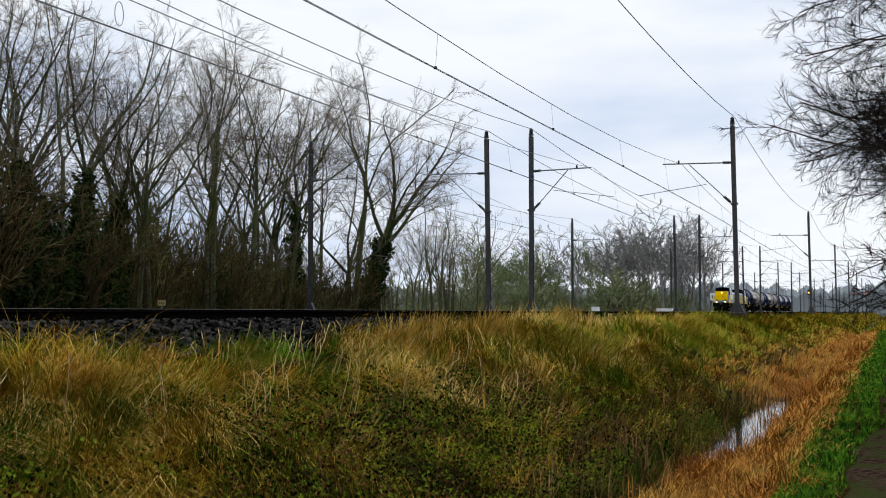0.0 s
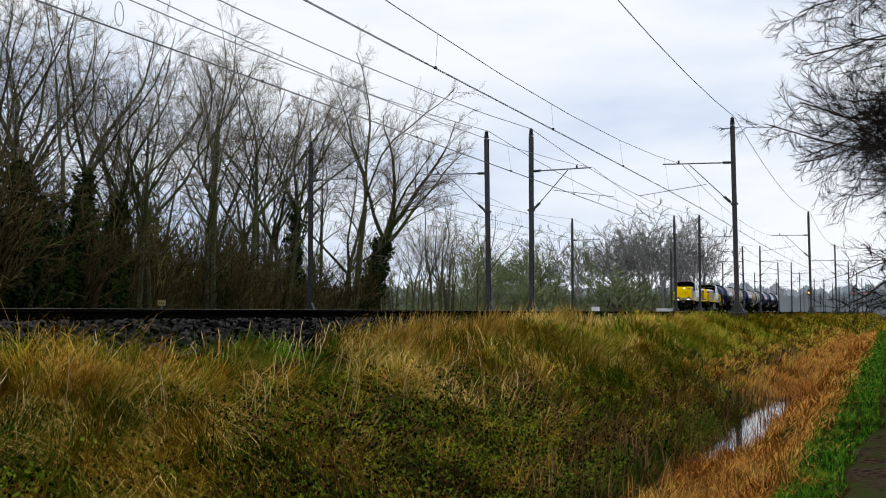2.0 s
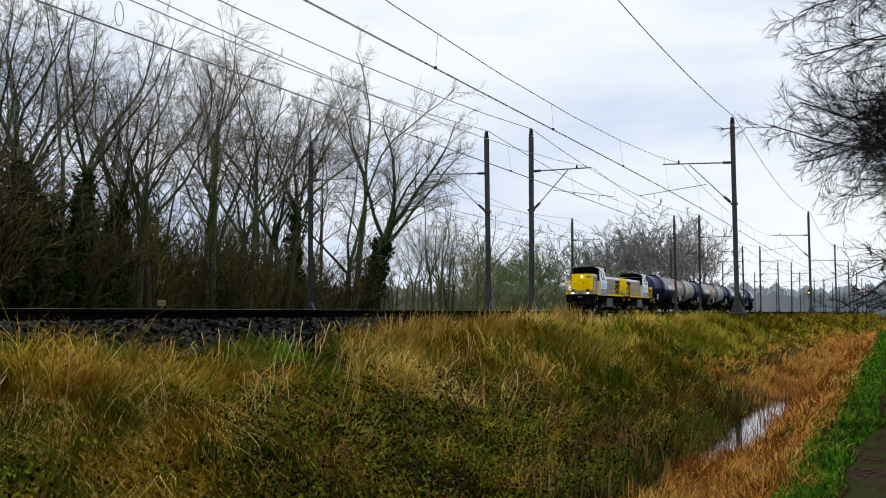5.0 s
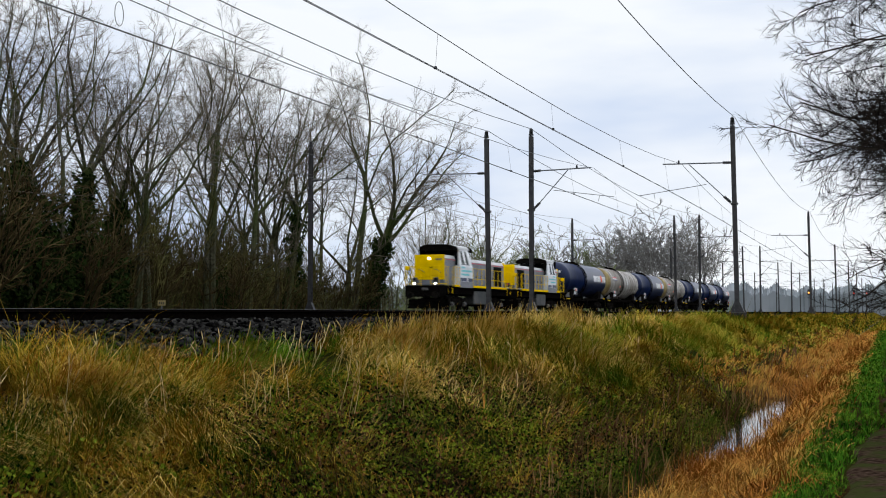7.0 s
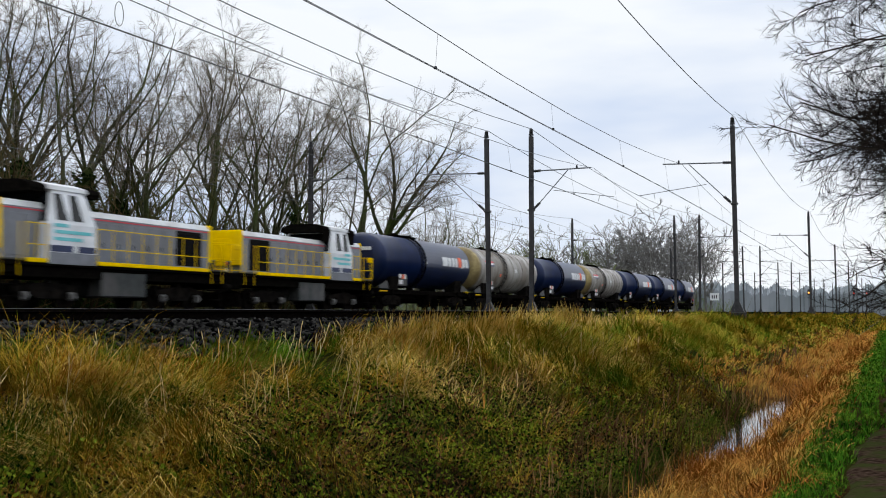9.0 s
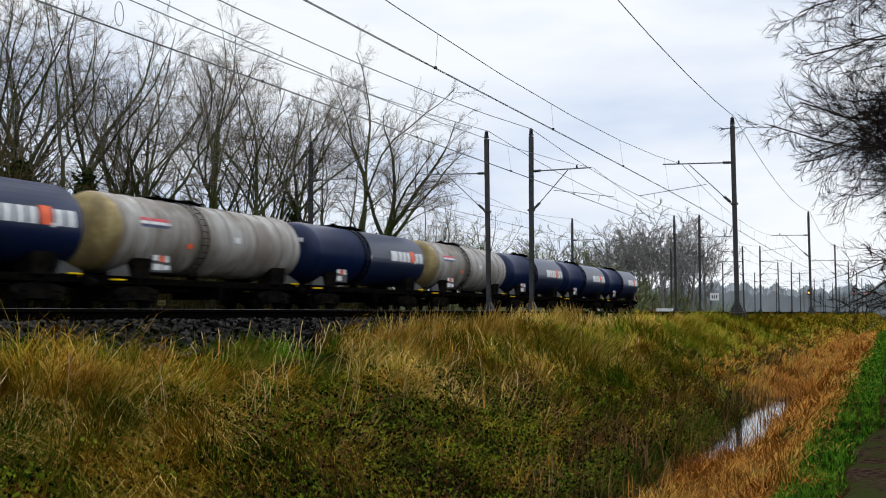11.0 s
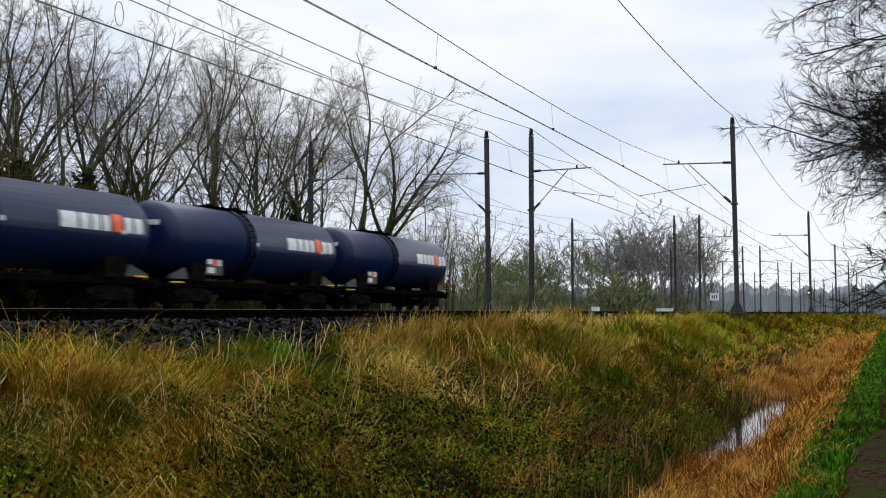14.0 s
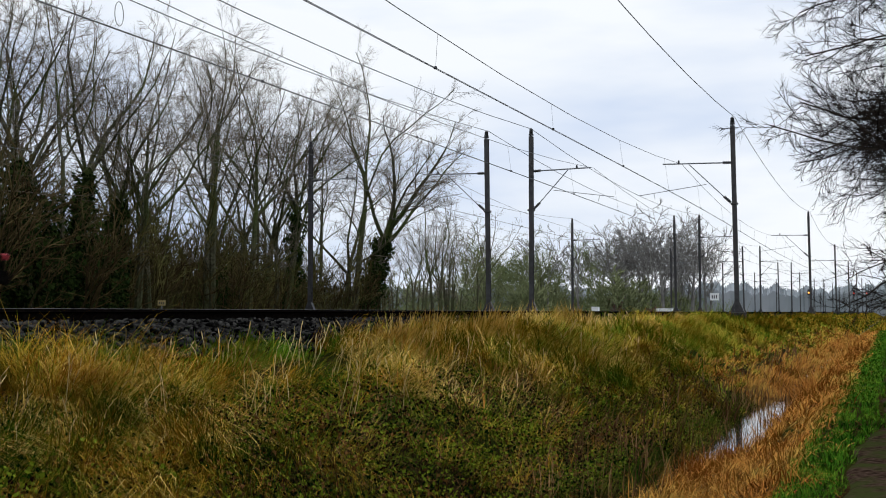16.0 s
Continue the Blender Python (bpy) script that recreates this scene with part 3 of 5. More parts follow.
def buffers(v, yend):
    s = 1 if yend > 0 else -1
    for x in (-0.875, 0.875):
        b = Mesh().tube([(x, yend - s * 0.62, 1.05), (x, yend - s * 0.25, 1.05)], 0.13, 12)
        b.tube([(x, yend - s * 0.25, 1.05), (x, yend - s * 0.05, 1.05)], 0.08, 12)
        b.tube([(x, yend - s * 0.05, 1.05), (x, yend, 1.05)], [0.24, 0.22], 16)
        part("buffer", b, M["bogie"], v, "dark buffer")
    part("coupling", Mesh().box(-0.06, 0.06, yend - s * 0.6, yend - s * 0.1, 0.95, 1.12, 0.03).tube([(0, yend - s * 0.15, 1.0), (0, yend - s * 0.2, 0.6)], 0.04, 6), M["dirty"], v)


def build_loco():
    v = thing("diesel_locomotive", "yellow and grey centre-cab diesel locomotive hauling tank wagons", "locomotive", "locomotives")
    half, F = 6.95, 1.72
    part("underframe", Mesh().box(-1.3, 1.3, -half, half, 1.12, 1.5, 0.03).box(-1.42, 1.42, -half, half, 1.5, F - 0.06, 0.02), M["dirty"], v, "black underframe")
    part("walkway", Mesh().box(-1.40, 1.40, -half + 0.02, half - 0.02, F - 0.056, F, 0.01), M["boxgrey"], v)
    for s in (-1, 1):
        part("walkway_edge", Mesh().box(s * 1.405, s * 1.445, -1.75, 5.55, F - 0.11, F + 0.03, 0.008), M["yellow"], v, "yellow edge beam")
        part("walkway_edge", Mesh().box(s * 1.405, s * 1.445, -5.45, -4.45, F - 0.11, F + 0.03, 0.008), M["yellow"], v, "yellow edge beam")
    # short hood
    hood = Mesh().prism([(-1.02, F), (1.02, F), (1.02, 3.45), (0.9, 3.64), (-0.9, 3.64), (-1.02, 3.45)], 1, -6.2, -4.2)
    part("short_hood", hood, M["grey"], v, "grey short hood")
    part("short_hood_roof", Mesh().prism([(-1.03, 3.44), (1.03, 3.44), (0.91, 3.655), (-0.91, 3.655)], 1, -6.19, -4.2), M["lightgrey"], v)
    part("hood_front", Mesh().box(-1.04, 1.04, -6.26, -6.19, 2.05, 3.66, 0.03), M["yellow"], v, "yellow hood front")
    part("front_panel", Mesh().box(-0.96, 0.96, -6.25, -6.18, F, 2.04, 0.02), M["grey"], v)
    dl = Mesh()
    for x0, x1, z0, z1 in ((-0.62, 0.62, 2.3, 3.2), (-0.78, -0.68, 2.35, 2.75), (0.68, 0.78, 2.35, 2.75), (-0.5, 0.5, 2.95, 3.02)):
        dl.box(x0, x1, -6.285, -6.255, z0, z1, 0.012)
    fd = part("front_door", dl, M["yellow"], v, "yellow hatch")
    part("door_handle", Mesh().box(0.05, 0.22, -6.34, -6.285, 2.78, 2.9, 0.02), M["dirty"], fd)
    for x in (-0.8, 0.3):
        hose = [(x + 0.5 * math.sin(q * 0.5), -6.31, 2.62 + 0.12 * math.cos(q)) for q in [k * math.pi / 6 for k in range(7)]]
        part("front_grab_rail", Mesh().tube(hose, 0.018, 5), M["ochre"], v, "bent grab rail on the hood front")
    part("hood_vent", Mesh().box(-0.75, -0.35, -6.3, -6.255, 2.2, 2.42, 0.02), M["yellow"], v)
    part("jumper_socket", Mesh().box(-0.2, 0.2, -7.05, -6.98, 1.36, 1.52, 0.03), M["steel"], v, "pale socket on the buffer beam")
    part("small_panel", Mesh().box(0.42, 0.86, -6.29, -6.262, 3.30, 3.42, 0.004), M["ochre"], v, "dull ochre panel")
    # long hood
    hood = Mesh().prism([(-1.02, F), (1.02, F), (1.02, 3.36), (0.88, 3.55), (-0.88, 3.55), (-1.02, 3.36)], 1, -1.95, 6.2)
    part("long_hood", hood, M["grey"], v, "grey long engine hood")
    part("long_hood_roof", Mesh().prism([(-1.03, 3.35), (1.03, 3.35), (0.89, 3.565), (-0.89, 3.565)], 1, -1.95, 6.19), M["lightgrey"], v)
    part("hood_end", Mesh().box(-1.04, 1.04, 6.16, 6.36, F + 0.3, 3.58, 0.03), M["yellow"], v, "yellow hood end")
    part("end_hatch", Mesh().box(-0.5, 0.5, 6.35, 6.39, 2.2, 3.2, 0.015).box(0.6, 0.8, 6.35, 6.4, 2.5, 2.8, 0.02), M["yellow"], v)
    for s in (-1, 1):
        part("red_line", Mesh().box(s * 1.02, s * 1.034, -1.9, 6.15, 3.255, 3.30, 0.003), M["red"], v, "thin red stripe")
        part("red_line", Mesh().box(s * 1.02, s * 1.034, -6.17, -4.3, 3.345, 3.39, 0.003), M["red"], v, "thin red stripe")
        lv = Mesh().box(s * 1.015, s * 1.03, 3.75, 5.6, F + 0.1, 3.2, 0.004)
        for k in range(14):
            z = F + 0.16 + k * 0.1
            lv.box(s * 1.03, s * 1.055, 3.8, 5.55, z, z + 0.03, 0.004)
        part("louvre", lv, M["louvre"], v, "black cooling louvre")
        for k in range(6):
            y = -1.75 + k * 0.92
            hd = part("hood_door", Mesh().box(s * 1.018, s * 1.036, y + 0.03, y + 0.89, F + 0.12, 3.18, 0.006), M["grey"], v)
            part("door_latch", Mesh().box(s * 1.036, s * 1.06, y + 0.75, y + 0.8, 2.3, 2.48, 0.008), M["dirty"], hd)
        for k in range(2):
            y = -6.05 + k * 0.9
            part("hood_door", Mesh().box(s * 1.018, s * 1.036, y + 0.03, y + 0.86, F + 0.12, 3.22, 0.006), M["grey"], v)
    part("exhaust_box", Mesh().box(-0.35, 0.35, 0.5, 1.3, 3.55, 3.66, 0.04), M["boxgrey"], v)
    part("roof_fan", Mesh().tube([(0.0, 2.6, 3.55), (0, 2.6, 3.65)], 0.45, 14), M["boxgrey"], v)
    # cab
    cab = Mesh()
    lo = [(-4.35, 1.6), (-1.85, 1.6), (-1.85, 2.95), (-4.35, 2.95)]
    cab.prism(lo, 0, -1.42, 1.42)
    part("cab_body", cab, M["white"], v, "white lower cab")
    up = Mesh()
    zz = ((2.95, 1.42, -4.35, -1.85), (4.12, 1.20, -4.05, -2.3))
    vs = []
    for z, x, ya, yb in zz:
        vs += [(-x, ya, z), (x, ya, z), (x, yb, z), (-x, yb, z)]
    up.add(vs, [(0, 1, 2, 3), (4, 5, 6, 7), (0, 1, 5, 4), (1, 2, 6, 5), (2, 3, 7, 6), (3, 0, 4, 7)])
    part("cab_upper", up, M["white"], v, "white window band of the cab")
    rf = Mesh().prism([(-1.24, 4.10), (1.24, 4.10), (1.18, 4.26), (0.7, 4.40), (-0.7, 4.40), (-1.18, 4.26)], 1, -4.25, -2.15)
    part("cab_roof", rf, M["lightgrey"], v, "light grey overhanging roof")
    for y0, y1, yw in ((-5.1, -4.25, -5.0), (-2.15, -1.35, -2.2)):
        vis = Mesh().prism([(-1.2, 3.98), (1.2, 3.98), (1.2, 4.12), (1.14, 4.25), (0.68, 4.39), (-0.68, 4.39), (-1.14, 4.25), (-1.2, 4.12)], 1, y0, y1)
        part("roof_hood", vis, M["dirty"], v, "black visor under the roof")
        part("visor_cheek", Mesh().prism([(-1.2, 3.5), (-1.12, 3.5), (-1.12, 4.0), (-1.2, 4.0)], 1, yw, yw + 0.85), M["dirty"], v)
    for ya, yb, s2 in ((-4.36, -4.06, -1), (-1.84, -2.29, 1)):
        w = Mesh()
        q = [(-1.28, ya, 3.02), (1.28, ya, 3.02), (1.12, yb, 4.05), (-1.12, yb, 4.05)]
        w.add([(x, y + s2 * 0.012, z) for x, y, z in q] + [(x, y - s2 * 0.02, z) for x, y, z in q], [(0, 1, 2, 3), (7, 6, 5, 4), (0, 1, 5, 4), (1, 2, 6, 5), (2, 3, 7, 6), (3, 0, 4, 7)])
        part("windscreen", w, M["glass"], v, "dark windscreen")
    for s in (-1, 1):
        def sx(z):
            return s * (1.42 - (z - 2.95) / 1.17 * 0.22)
        for y0, y1 in ((-3.95, -3.35), (-3.15, -2.55)):
            w = Mesh()
            pts = [(y0, 3.08), (y1, 3.08), (y1 - 0.22, 3.98), (y0 + 0.02, 3.98)]
            w.add([(sx(z) + s * 0.012, y, z) for y, z in pts] + [(sx(z) - s * 0.02, y, z) for y, z in pts], [(0, 1, 2, 3), (7, 6, 5, 4), (0, 1, 5, 4), (1, 2, 6, 5), (2, 3, 7, 6), (3, 0, 4, 7)])
            part("side_window", w, M["glass"], v, "dark slanted side window")
        part("blue_band", Mesh().box(s * 1.42, s * 1.432, -4.3, -1.9, 2.0, 2.22, 0.003), M["navy"], v, "dark blue band")
        part("grey_skirt", Mesh().box(s * 1.42, s * 1.436, -4.34, -1.86, 1.58, 1.98, 0.004), M["grey"], v, "grey lower cab panel")
        for y0, y1, z0, z1 in ((-4.1, -3.4, 2.84, 2.96), (-4.1, -2.1, 2.62, 2.74), (-4.1, -2.6, 2.38, 2.5)):
            part("painted_bar", Mesh().box(s * 1.42, s * 1.43, y0, y1, z0, z1, 0.002), M["teal"], v, "turquoise painted bar")
        part("emblem", Mesh().box(s * 1.432, s * 1.442, -3.1, -2.85, 1.98, 2.28, 0.003), M["plate"], v, "small white emblem plate")
        # handrails
        r = 0.017

        def rail(ya, yb, n, name="handrail"):
            for z in (F + 0.48, F + 1.18):
                part(name, Mesh().tube([(s * 1.40, ya, z), (s * 1.40, yb, z)], r, 6), M["yellow"], v, "yellow handrail")
            for k in range(n):
                y = ya + (yb - ya) * k / (n - 1)
                part("handrail_post", Mesh().tube([(s * 1.40, y, F - 0.05), (s * 1.40, y, F + 1.18)], r, 6), M["yellow"], v)
        rail(-1.75, 5.5, 9)
        rail(-5.45, -4.45, 3)
        # steps
        for ye, o in ((-6.2, -1), (6.2, 1)):
            for k, z in enumerate((0.45, 0.85, 1.25)):
                part("step", Mesh().box(s * 1.1, s * 1.42, ye - 0.35, ye + 0.35, z, z + 0.04, 0.01), M["dirty"], v)
            for q in (-0.4, 0.4):
                part("step_post", Mesh().tube([(s * 1.41, ye + q, 1.15), (s * 1.41, ye + q, F + 1.18)], r * 0.85, 6), M["yellow"], v, "yellow grab pole")
                part("step_hanger", Mesh().tube([(s * 1.41, ye + q, 0.42), (s * 1.41, ye + q, 1.15)], r, 6), M["dirty"], v)
        part("fuel_tank", Mesh().box(s * 0.7, s * 1.32, -1.35, 1.35, 0.5, 1.42, 0.05), M["boxgrey"], v, "grey equipment box under the frame")
    for ye, o in ((-half, -1), (half, 1)):
        part("end_rail", Mesh().tube([(-1.40, ye - o * 0.03, F + 1.18), (1.40, ye - o * 0.03, F + 1.18)], 0.022, 6), M["yellow"], v, "yellow end handrail")
        for z in (F + 0.05, F + 0.5):
            for q in (-1, 1):
                part("end_rail", Mesh().tube([(q * 1.40, ye - o * 0.03, z), (q * 0.35, ye - o * 0.03, z)], 0.022, 6), M["yellow"], v, "yellow end handrail")
        for x in (-1.4, -0.9, -0.35, 0.35, 0.9, 1.4):
            part("end_post", Mesh().tube([(x, ye - o * 0.03, F - 0.05), (x, ye - o * 0.03, F + 1.18)], 0.022, 6), M["yellow"], v)
        part("corner_box", Mesh().box(-1.42, -1.1, ye - 0.06, ye + 0.06, F + 0.92, F + 1.16, 0.03), M["yellow"], v)
        part("buffer_beam", Mesh().box(-1.38, 1.38, ye - 0.06, ye + 0.06, 0.95, F - 0.06, 0.03), M["dirty"], v)
        part("plough", Mesh().prism([(-1.3, 0.2), (1.3, 0.2), (1.2, 0.8), (-1.2, 0.8)], 1, ye - 0.05 - o * 0.2, ye + 0.05 - o * 0.2), M["dirty"], v)
        buffers(v, ye + o * 0.62)
        for x in (-0.72, 0.72):
            lh = part("lamp_housing", Mesh().box(x - 0.16, x + 0.16, ye - 0.08, ye + 0.05, F + 0.02, F + 0.46, 0.04), M["boxgrey"], v)
            lit = o < 0
            part("headlight", Mesh().tube([(x, ye + o * 0.085, F + 0.07), (x, ye + o * 0.10, F + 0.07)], 0.08, 14), M["lamp"] if lit else M["plate"], lh, "lit round headlight" if lit else "unlit round lamp")
            part("marker_lamp", Mesh().tube([(x, ye + o * 0.085, F + 0.36), (x, ye + o * 0.095, F + 0.36)], 0.07, 12), M["red"] if o > 0 else M["glass"], lh)
    part("top_headlight", Mesh().tube([(0, -6.262, 3.42), (0, -6.30, 3.42)], 0.08, 14), M["lamp"], v, "lit upper headlight")
    for yc in (-3.95, 3.95):
        bogie(v, yc, 2.4, 0.5, True)
    return v


def build_tank(grey):
    if grey:
        v = thing("tank_wagon", "dirty pale grey ribbed tank wagon with ochre-stained end", "tank wagon", "tank wagons")
    else:
        v = thing("tank_wagon", "dark navy blue tank wagon with white and orange emblem blocks", "tank wagon", "tank wagons")
    body = M["grey_tank"] if grey else M["navy_tank"]
    L, R, zc = 7.4, 1.5, 2.95
    ys = [-L, -L + 0.03, -L + 0.12, -L + 0.28, -L + 0.5]
    rs = [0.02, R * 0.45, R * 0.78, R * 0.94, R]
    pts = list(zip(ys, rs)) + [(-1.6, R), (-1.6, R + 0.02), (-1.2, R + 0.02), (-1.2, R)] + [(-y, r) for y, r in reversed(list(zip(ys, rs)))]
    t = Mesh().tube([(0, y, zc) for y, _ in pts], [r for _, r in pts], 40)
    # all rings stand square to the axis
    me_t = part("tank", t, body, v, smooth=False)
    me_t.data.polygons.foreach_set("use_smooth", [True] * len(me_t.data.polygons))
    if grey:
        cap = Mesh().tube([(0, -y, zc) for y, _ in [(L + 0.012, 0), (L - 0.02, 0), (L - 0.11, 0), (L - 0.27, 0), (L - 0.5, 0)]], [0.02, R * 0.46, R * 0.79, R * 0.95, R + 0.008], 40)
        part("tank_end", cap, M["ochre"], v, "ochre-stained dished end", True)
        for k in range(12):
            y = -6.3 + k * 1.15
            if abs(y + 1.4) > 0.35:
                part("seam", Mesh().tube([(0, y - 0.05, zc), (0, y - 0.03, zc), (0, y + 0.03, zc), (0, y + 0.05, zc)], [R, R + 0.03, R + 0.03, R], 40, False), M["rib"], v, "dirty rib round the tank")
    ring = Mesh()
    for y in (-1.74, -1.14):
        ring.tube([(0, y - 0.04, zc), (0, y + 0.04, zc)], R + 0.05, 40, True)
    part("girth_band", ring, M["dirty"] if not grey else M["steel"], v, "dark girth band")
    lad = Mesh()
    for s in (-1, 1):
        pt = [(s * (R + 0.10) * math.cos(q), -1.43, zc + (R + 0.10) * math.sin(q)) for q in [math.radians(k) for k in range(-50, 91, 10)]]
        for dy in (-0.22, 0.22):
            lad.tube([(x, y + dy, z) for x, y, z in pt], 0.02, 5)
        for x, y, z in pt:
            lad.tube([(x, y - 0.22, z), (x, y + 0.22, z)], 0.014, 5)
        lad.tube([(s * 1.25, -1.65, 0.9), pt[0]], 0.02, 5)
        lad.tube([(s * 1.25, -1.21, 0.9), pt[0]], 0.02, 5)
    part("ladder", lad, M["dirty"], v, "black side ladder")
    wk = Mesh().box(-0.4, 0.4, -3.3, 0.3, zc + R + 0.06, zc + R + 0.10, 0.01)
    for y in (-3.2, -2.1, -0.9, 0.2):
        wk.box(-0.35, 0.35, y - 0.04, y + 0.04, zc + R - 0.06, zc + R + 0.06, 0.01)
    part("top_walkway", wk, M["dirty"], v, "dark roof walkway")
    part("manhole", Mesh().tube([(0, -0.4, zc + R - 0.05), (0, -0.4, zc + R + 0.2)], 0.28, 16), M["dirty"], v)
    part("valve_box", Mesh().box(-0.12, 0.12, -2.7, -2.4, zc + R - 0.03, zc + R + 0.22, 0.03), M["dirty"], v)
    fr = Mesh()
    for s in (-1, 1):
        fr.box(s * 0.9, s * 1.1, -7.5, 7.5, 1.0, 1.26, 0.02)
    for y in (-7.5, -5.4, 5.4, 7.5):
        fr.box(-1.25, 1.25, y - 0.12, y + 0.12, 0.95, 1.28, 0.02)
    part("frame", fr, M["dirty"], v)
    for yc in (-5.3, 5.3):
        for s in (-1, 1):
            sd = Mesh().prism([(s * 0.55, 1.24), (s * 1.2, 1.24), (s * 1.3, 2.0), (s * 1.0, 1.9), (s * 0.5, 1.55)], 1, yc - 0.6, yc + 0.6)
            part("saddle", sd, M["bogie"], v, "dark tank saddle")
            e = 1 if yc > 0 else -1
            part("end_skirt", Mesh().prism([(yc + e * 0.7, 1.3), (yc + e * 2.0, 1.3), (yc + e * 2.0, 1.42), (yc + e * 0.9, 1.75)], 0, s * 1.1, s * 1.2), M["boxgrey"], v, "grey slanted end plate")
        bogie(v, yc, 1.8, 0.46, False)
    und = Mesh().box(-0.8, 0.8, -3.4, -1.2, 0.75, 1.1, 0.04).tube([(0.4, 1.4, 0.95), (0.4, 3.2, 0.95)], 0.22, 12).box(-1.2, 1.2, 0.3, 0.6, 0.5, 1.1, 0.03)
    und.tube([(0, 0, zc - R - 0.35), (0, 0, zc - R + 0.1)], 0.22, 12)
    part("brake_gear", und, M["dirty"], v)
    for s in (-1, 1):
        pb = Mesh().box(s * 1.22, s * 1.26, -4.75, -3.45, 1.5, 2.32, 0.01)
        dp = part("data_panel", pb, M["boxgrey"], v, "dark panel with white and orange plates")
        for y0, y1, z0, z1, mt in ((-4.65, -4.3, 1.95, 2.25, "plate"), (-4.2, -3.9, 1.9, 2.25, "orange"), (-3.85, -3.6, 1.9, 2.25, "plate"), (-4.65, -4.1, 1.58, 1.82, "plate"), (-4.0, -3.55, 1.6, 1.78, "boxgrey" if not grey else "plate")):
            part("panel_bar", Mesh().box(s * 1.26, s * 1.272, y0, y1, z0, z1, 0.002), M[mt], dp)
        part("yellow_grip", Mesh().tube([(s * 1.2, -7.2, 1.15), (s * 1.32, -7.0, 1.15), (s * 1.32, -6.5, 1.15)], 0.035, 6), M["yellow"], v)
        part("yellow_grip", Mesh().tube([(s * 1.32, 6.4, 1.3), (s * 1.32, 7.1, 1.3), (s * 1.2, 7.2, 1.2)], 0.035, 6), M["yellow"], v)

        def stick(y0, y1, z0, z1, mt, name, label="", lift=0.012):
            g = Mesh()
            n = 6
            q = []
            for k in range(n + 1):
                z = z0 + (z1 - z0) * k / n
                x = math.sqrt(R * R - (z - zc) ** 2)
                q.append((s * x, z))
            nx = len(q)
            vs = [(x + s * lift, y, z + lift * (z - zc) / R) for x, z in q for y in (y0, y1)]
            vs += [(x - s * 0.02, y, z) for x, z in q for y in (y0, y1)]
            fs = [(2 * k, 2 * k + 1, 2 * k + 3, 2 * k + 2) for k in range(nx - 1)]
            o = 2 * nx
            fs += [(2 * k, 2 * k + 2, o + 2 * k + 2, o + 2 * k) for k in range(nx - 1)]
            fs += [(2 * k + 1, 2 * k + 3, o + 2 * k + 3, o + 2 * k + 1) for k in range(nx - 1)]
            fs += [(0, 1, o + 1, o), (o - 2, o - 1, 2 * o - 1, 2 * o - 2)]
            g.add(vs, fs)
            part(name, g, M[mt], v, label)
        if grey:
            stick(-5.7, -3.8, 3.42, 3.54, "red", "sign_stripe", "red stripe")
            stick(-5.7, -3.8, 3.30, 3.41, "plate", "sign_stripe", "white stripe")
            stick(-5.7, -3.8, 3.18, 3.29, "navy", "sign_stripe", "blue stripe")
            stick(1.0, 1.45, 2.9, 3.15, "plate", "small_plate")
            stick(-2.6, -2.2, 2.5, 2.7, "orange", "small_plate")
        else:
            # emblem: a row of white blocks and an orange one
            x = 1.88 if s > 0 else -6.8
            for k, (wd, mt) in enumerate(((1.06, "plate"), (0.64, "plate"), (0.6, "plate"), (0.58, "plate"), (0.72, "orange"), (0.6, "plate"), (0.64, "plate"))):
                stick(x, x + wd - 0.16, 2.86, 3.42 if mt == "plate" else 3.5, mt, "emblem_block", "white painted block" if mt == "plate" else "orange painted block")
                x += wd
            stick(-1.15, -0.85, 2.86, 3.02, "plate", "small_plate")
            stick(5.3, 5.5, 2.8, 2.95, "plate", "small_plate")
    if not grey:
        e = Mesh()
        x = -0.25
        for k in range(5):
            y = -L + 0.0
            e.box(x, x + 0.15, y - 0.03, y + 0.14, 3.42, 3.62, 0.005)
            x += 0.2
        part("end_emblem", e, M["plate"], v, "small white bars on the end")
        part("end_emblem_dot", Mesh().box(-0.5, -0.31, -L - 0.03, -L + 0.14, 3.40, 3.64, 0.01), M["orange"], v, "small orange dot")
    for ye in (-7.55, 7.55):
        part("head_stock", Mesh().box(-1.3, 1.3, ye - 0.08, ye + 0.08, 0.85, 1.3, 0.02), M["dirty"], v)
        buffers(v, ye + (0.62 if ye > 0 else -0.62))
    part("painted_bar", Mesh().box(1.26, 1.27, -4.6, -3.6, 2.2, 2.27, 0.002), M["plate"], v)
    return v


TRAIN_X = -TRACKS[3]
V0, SPEED = 218.3, 20.2


def train_y(t):
    """Centre of the leading locomotive along the line."""
    return V0 - SPEED * t


LOCO_PITCH, TANK_PITCH = 15.1, 16.12
vehicles = []
loco_a = build_loco()
tank_navy = build_tank(False)
tank_grey = build_tank(True)


def wheels_of(v):
    return [o for o in v.children if o.name.startswith("wheelset")]


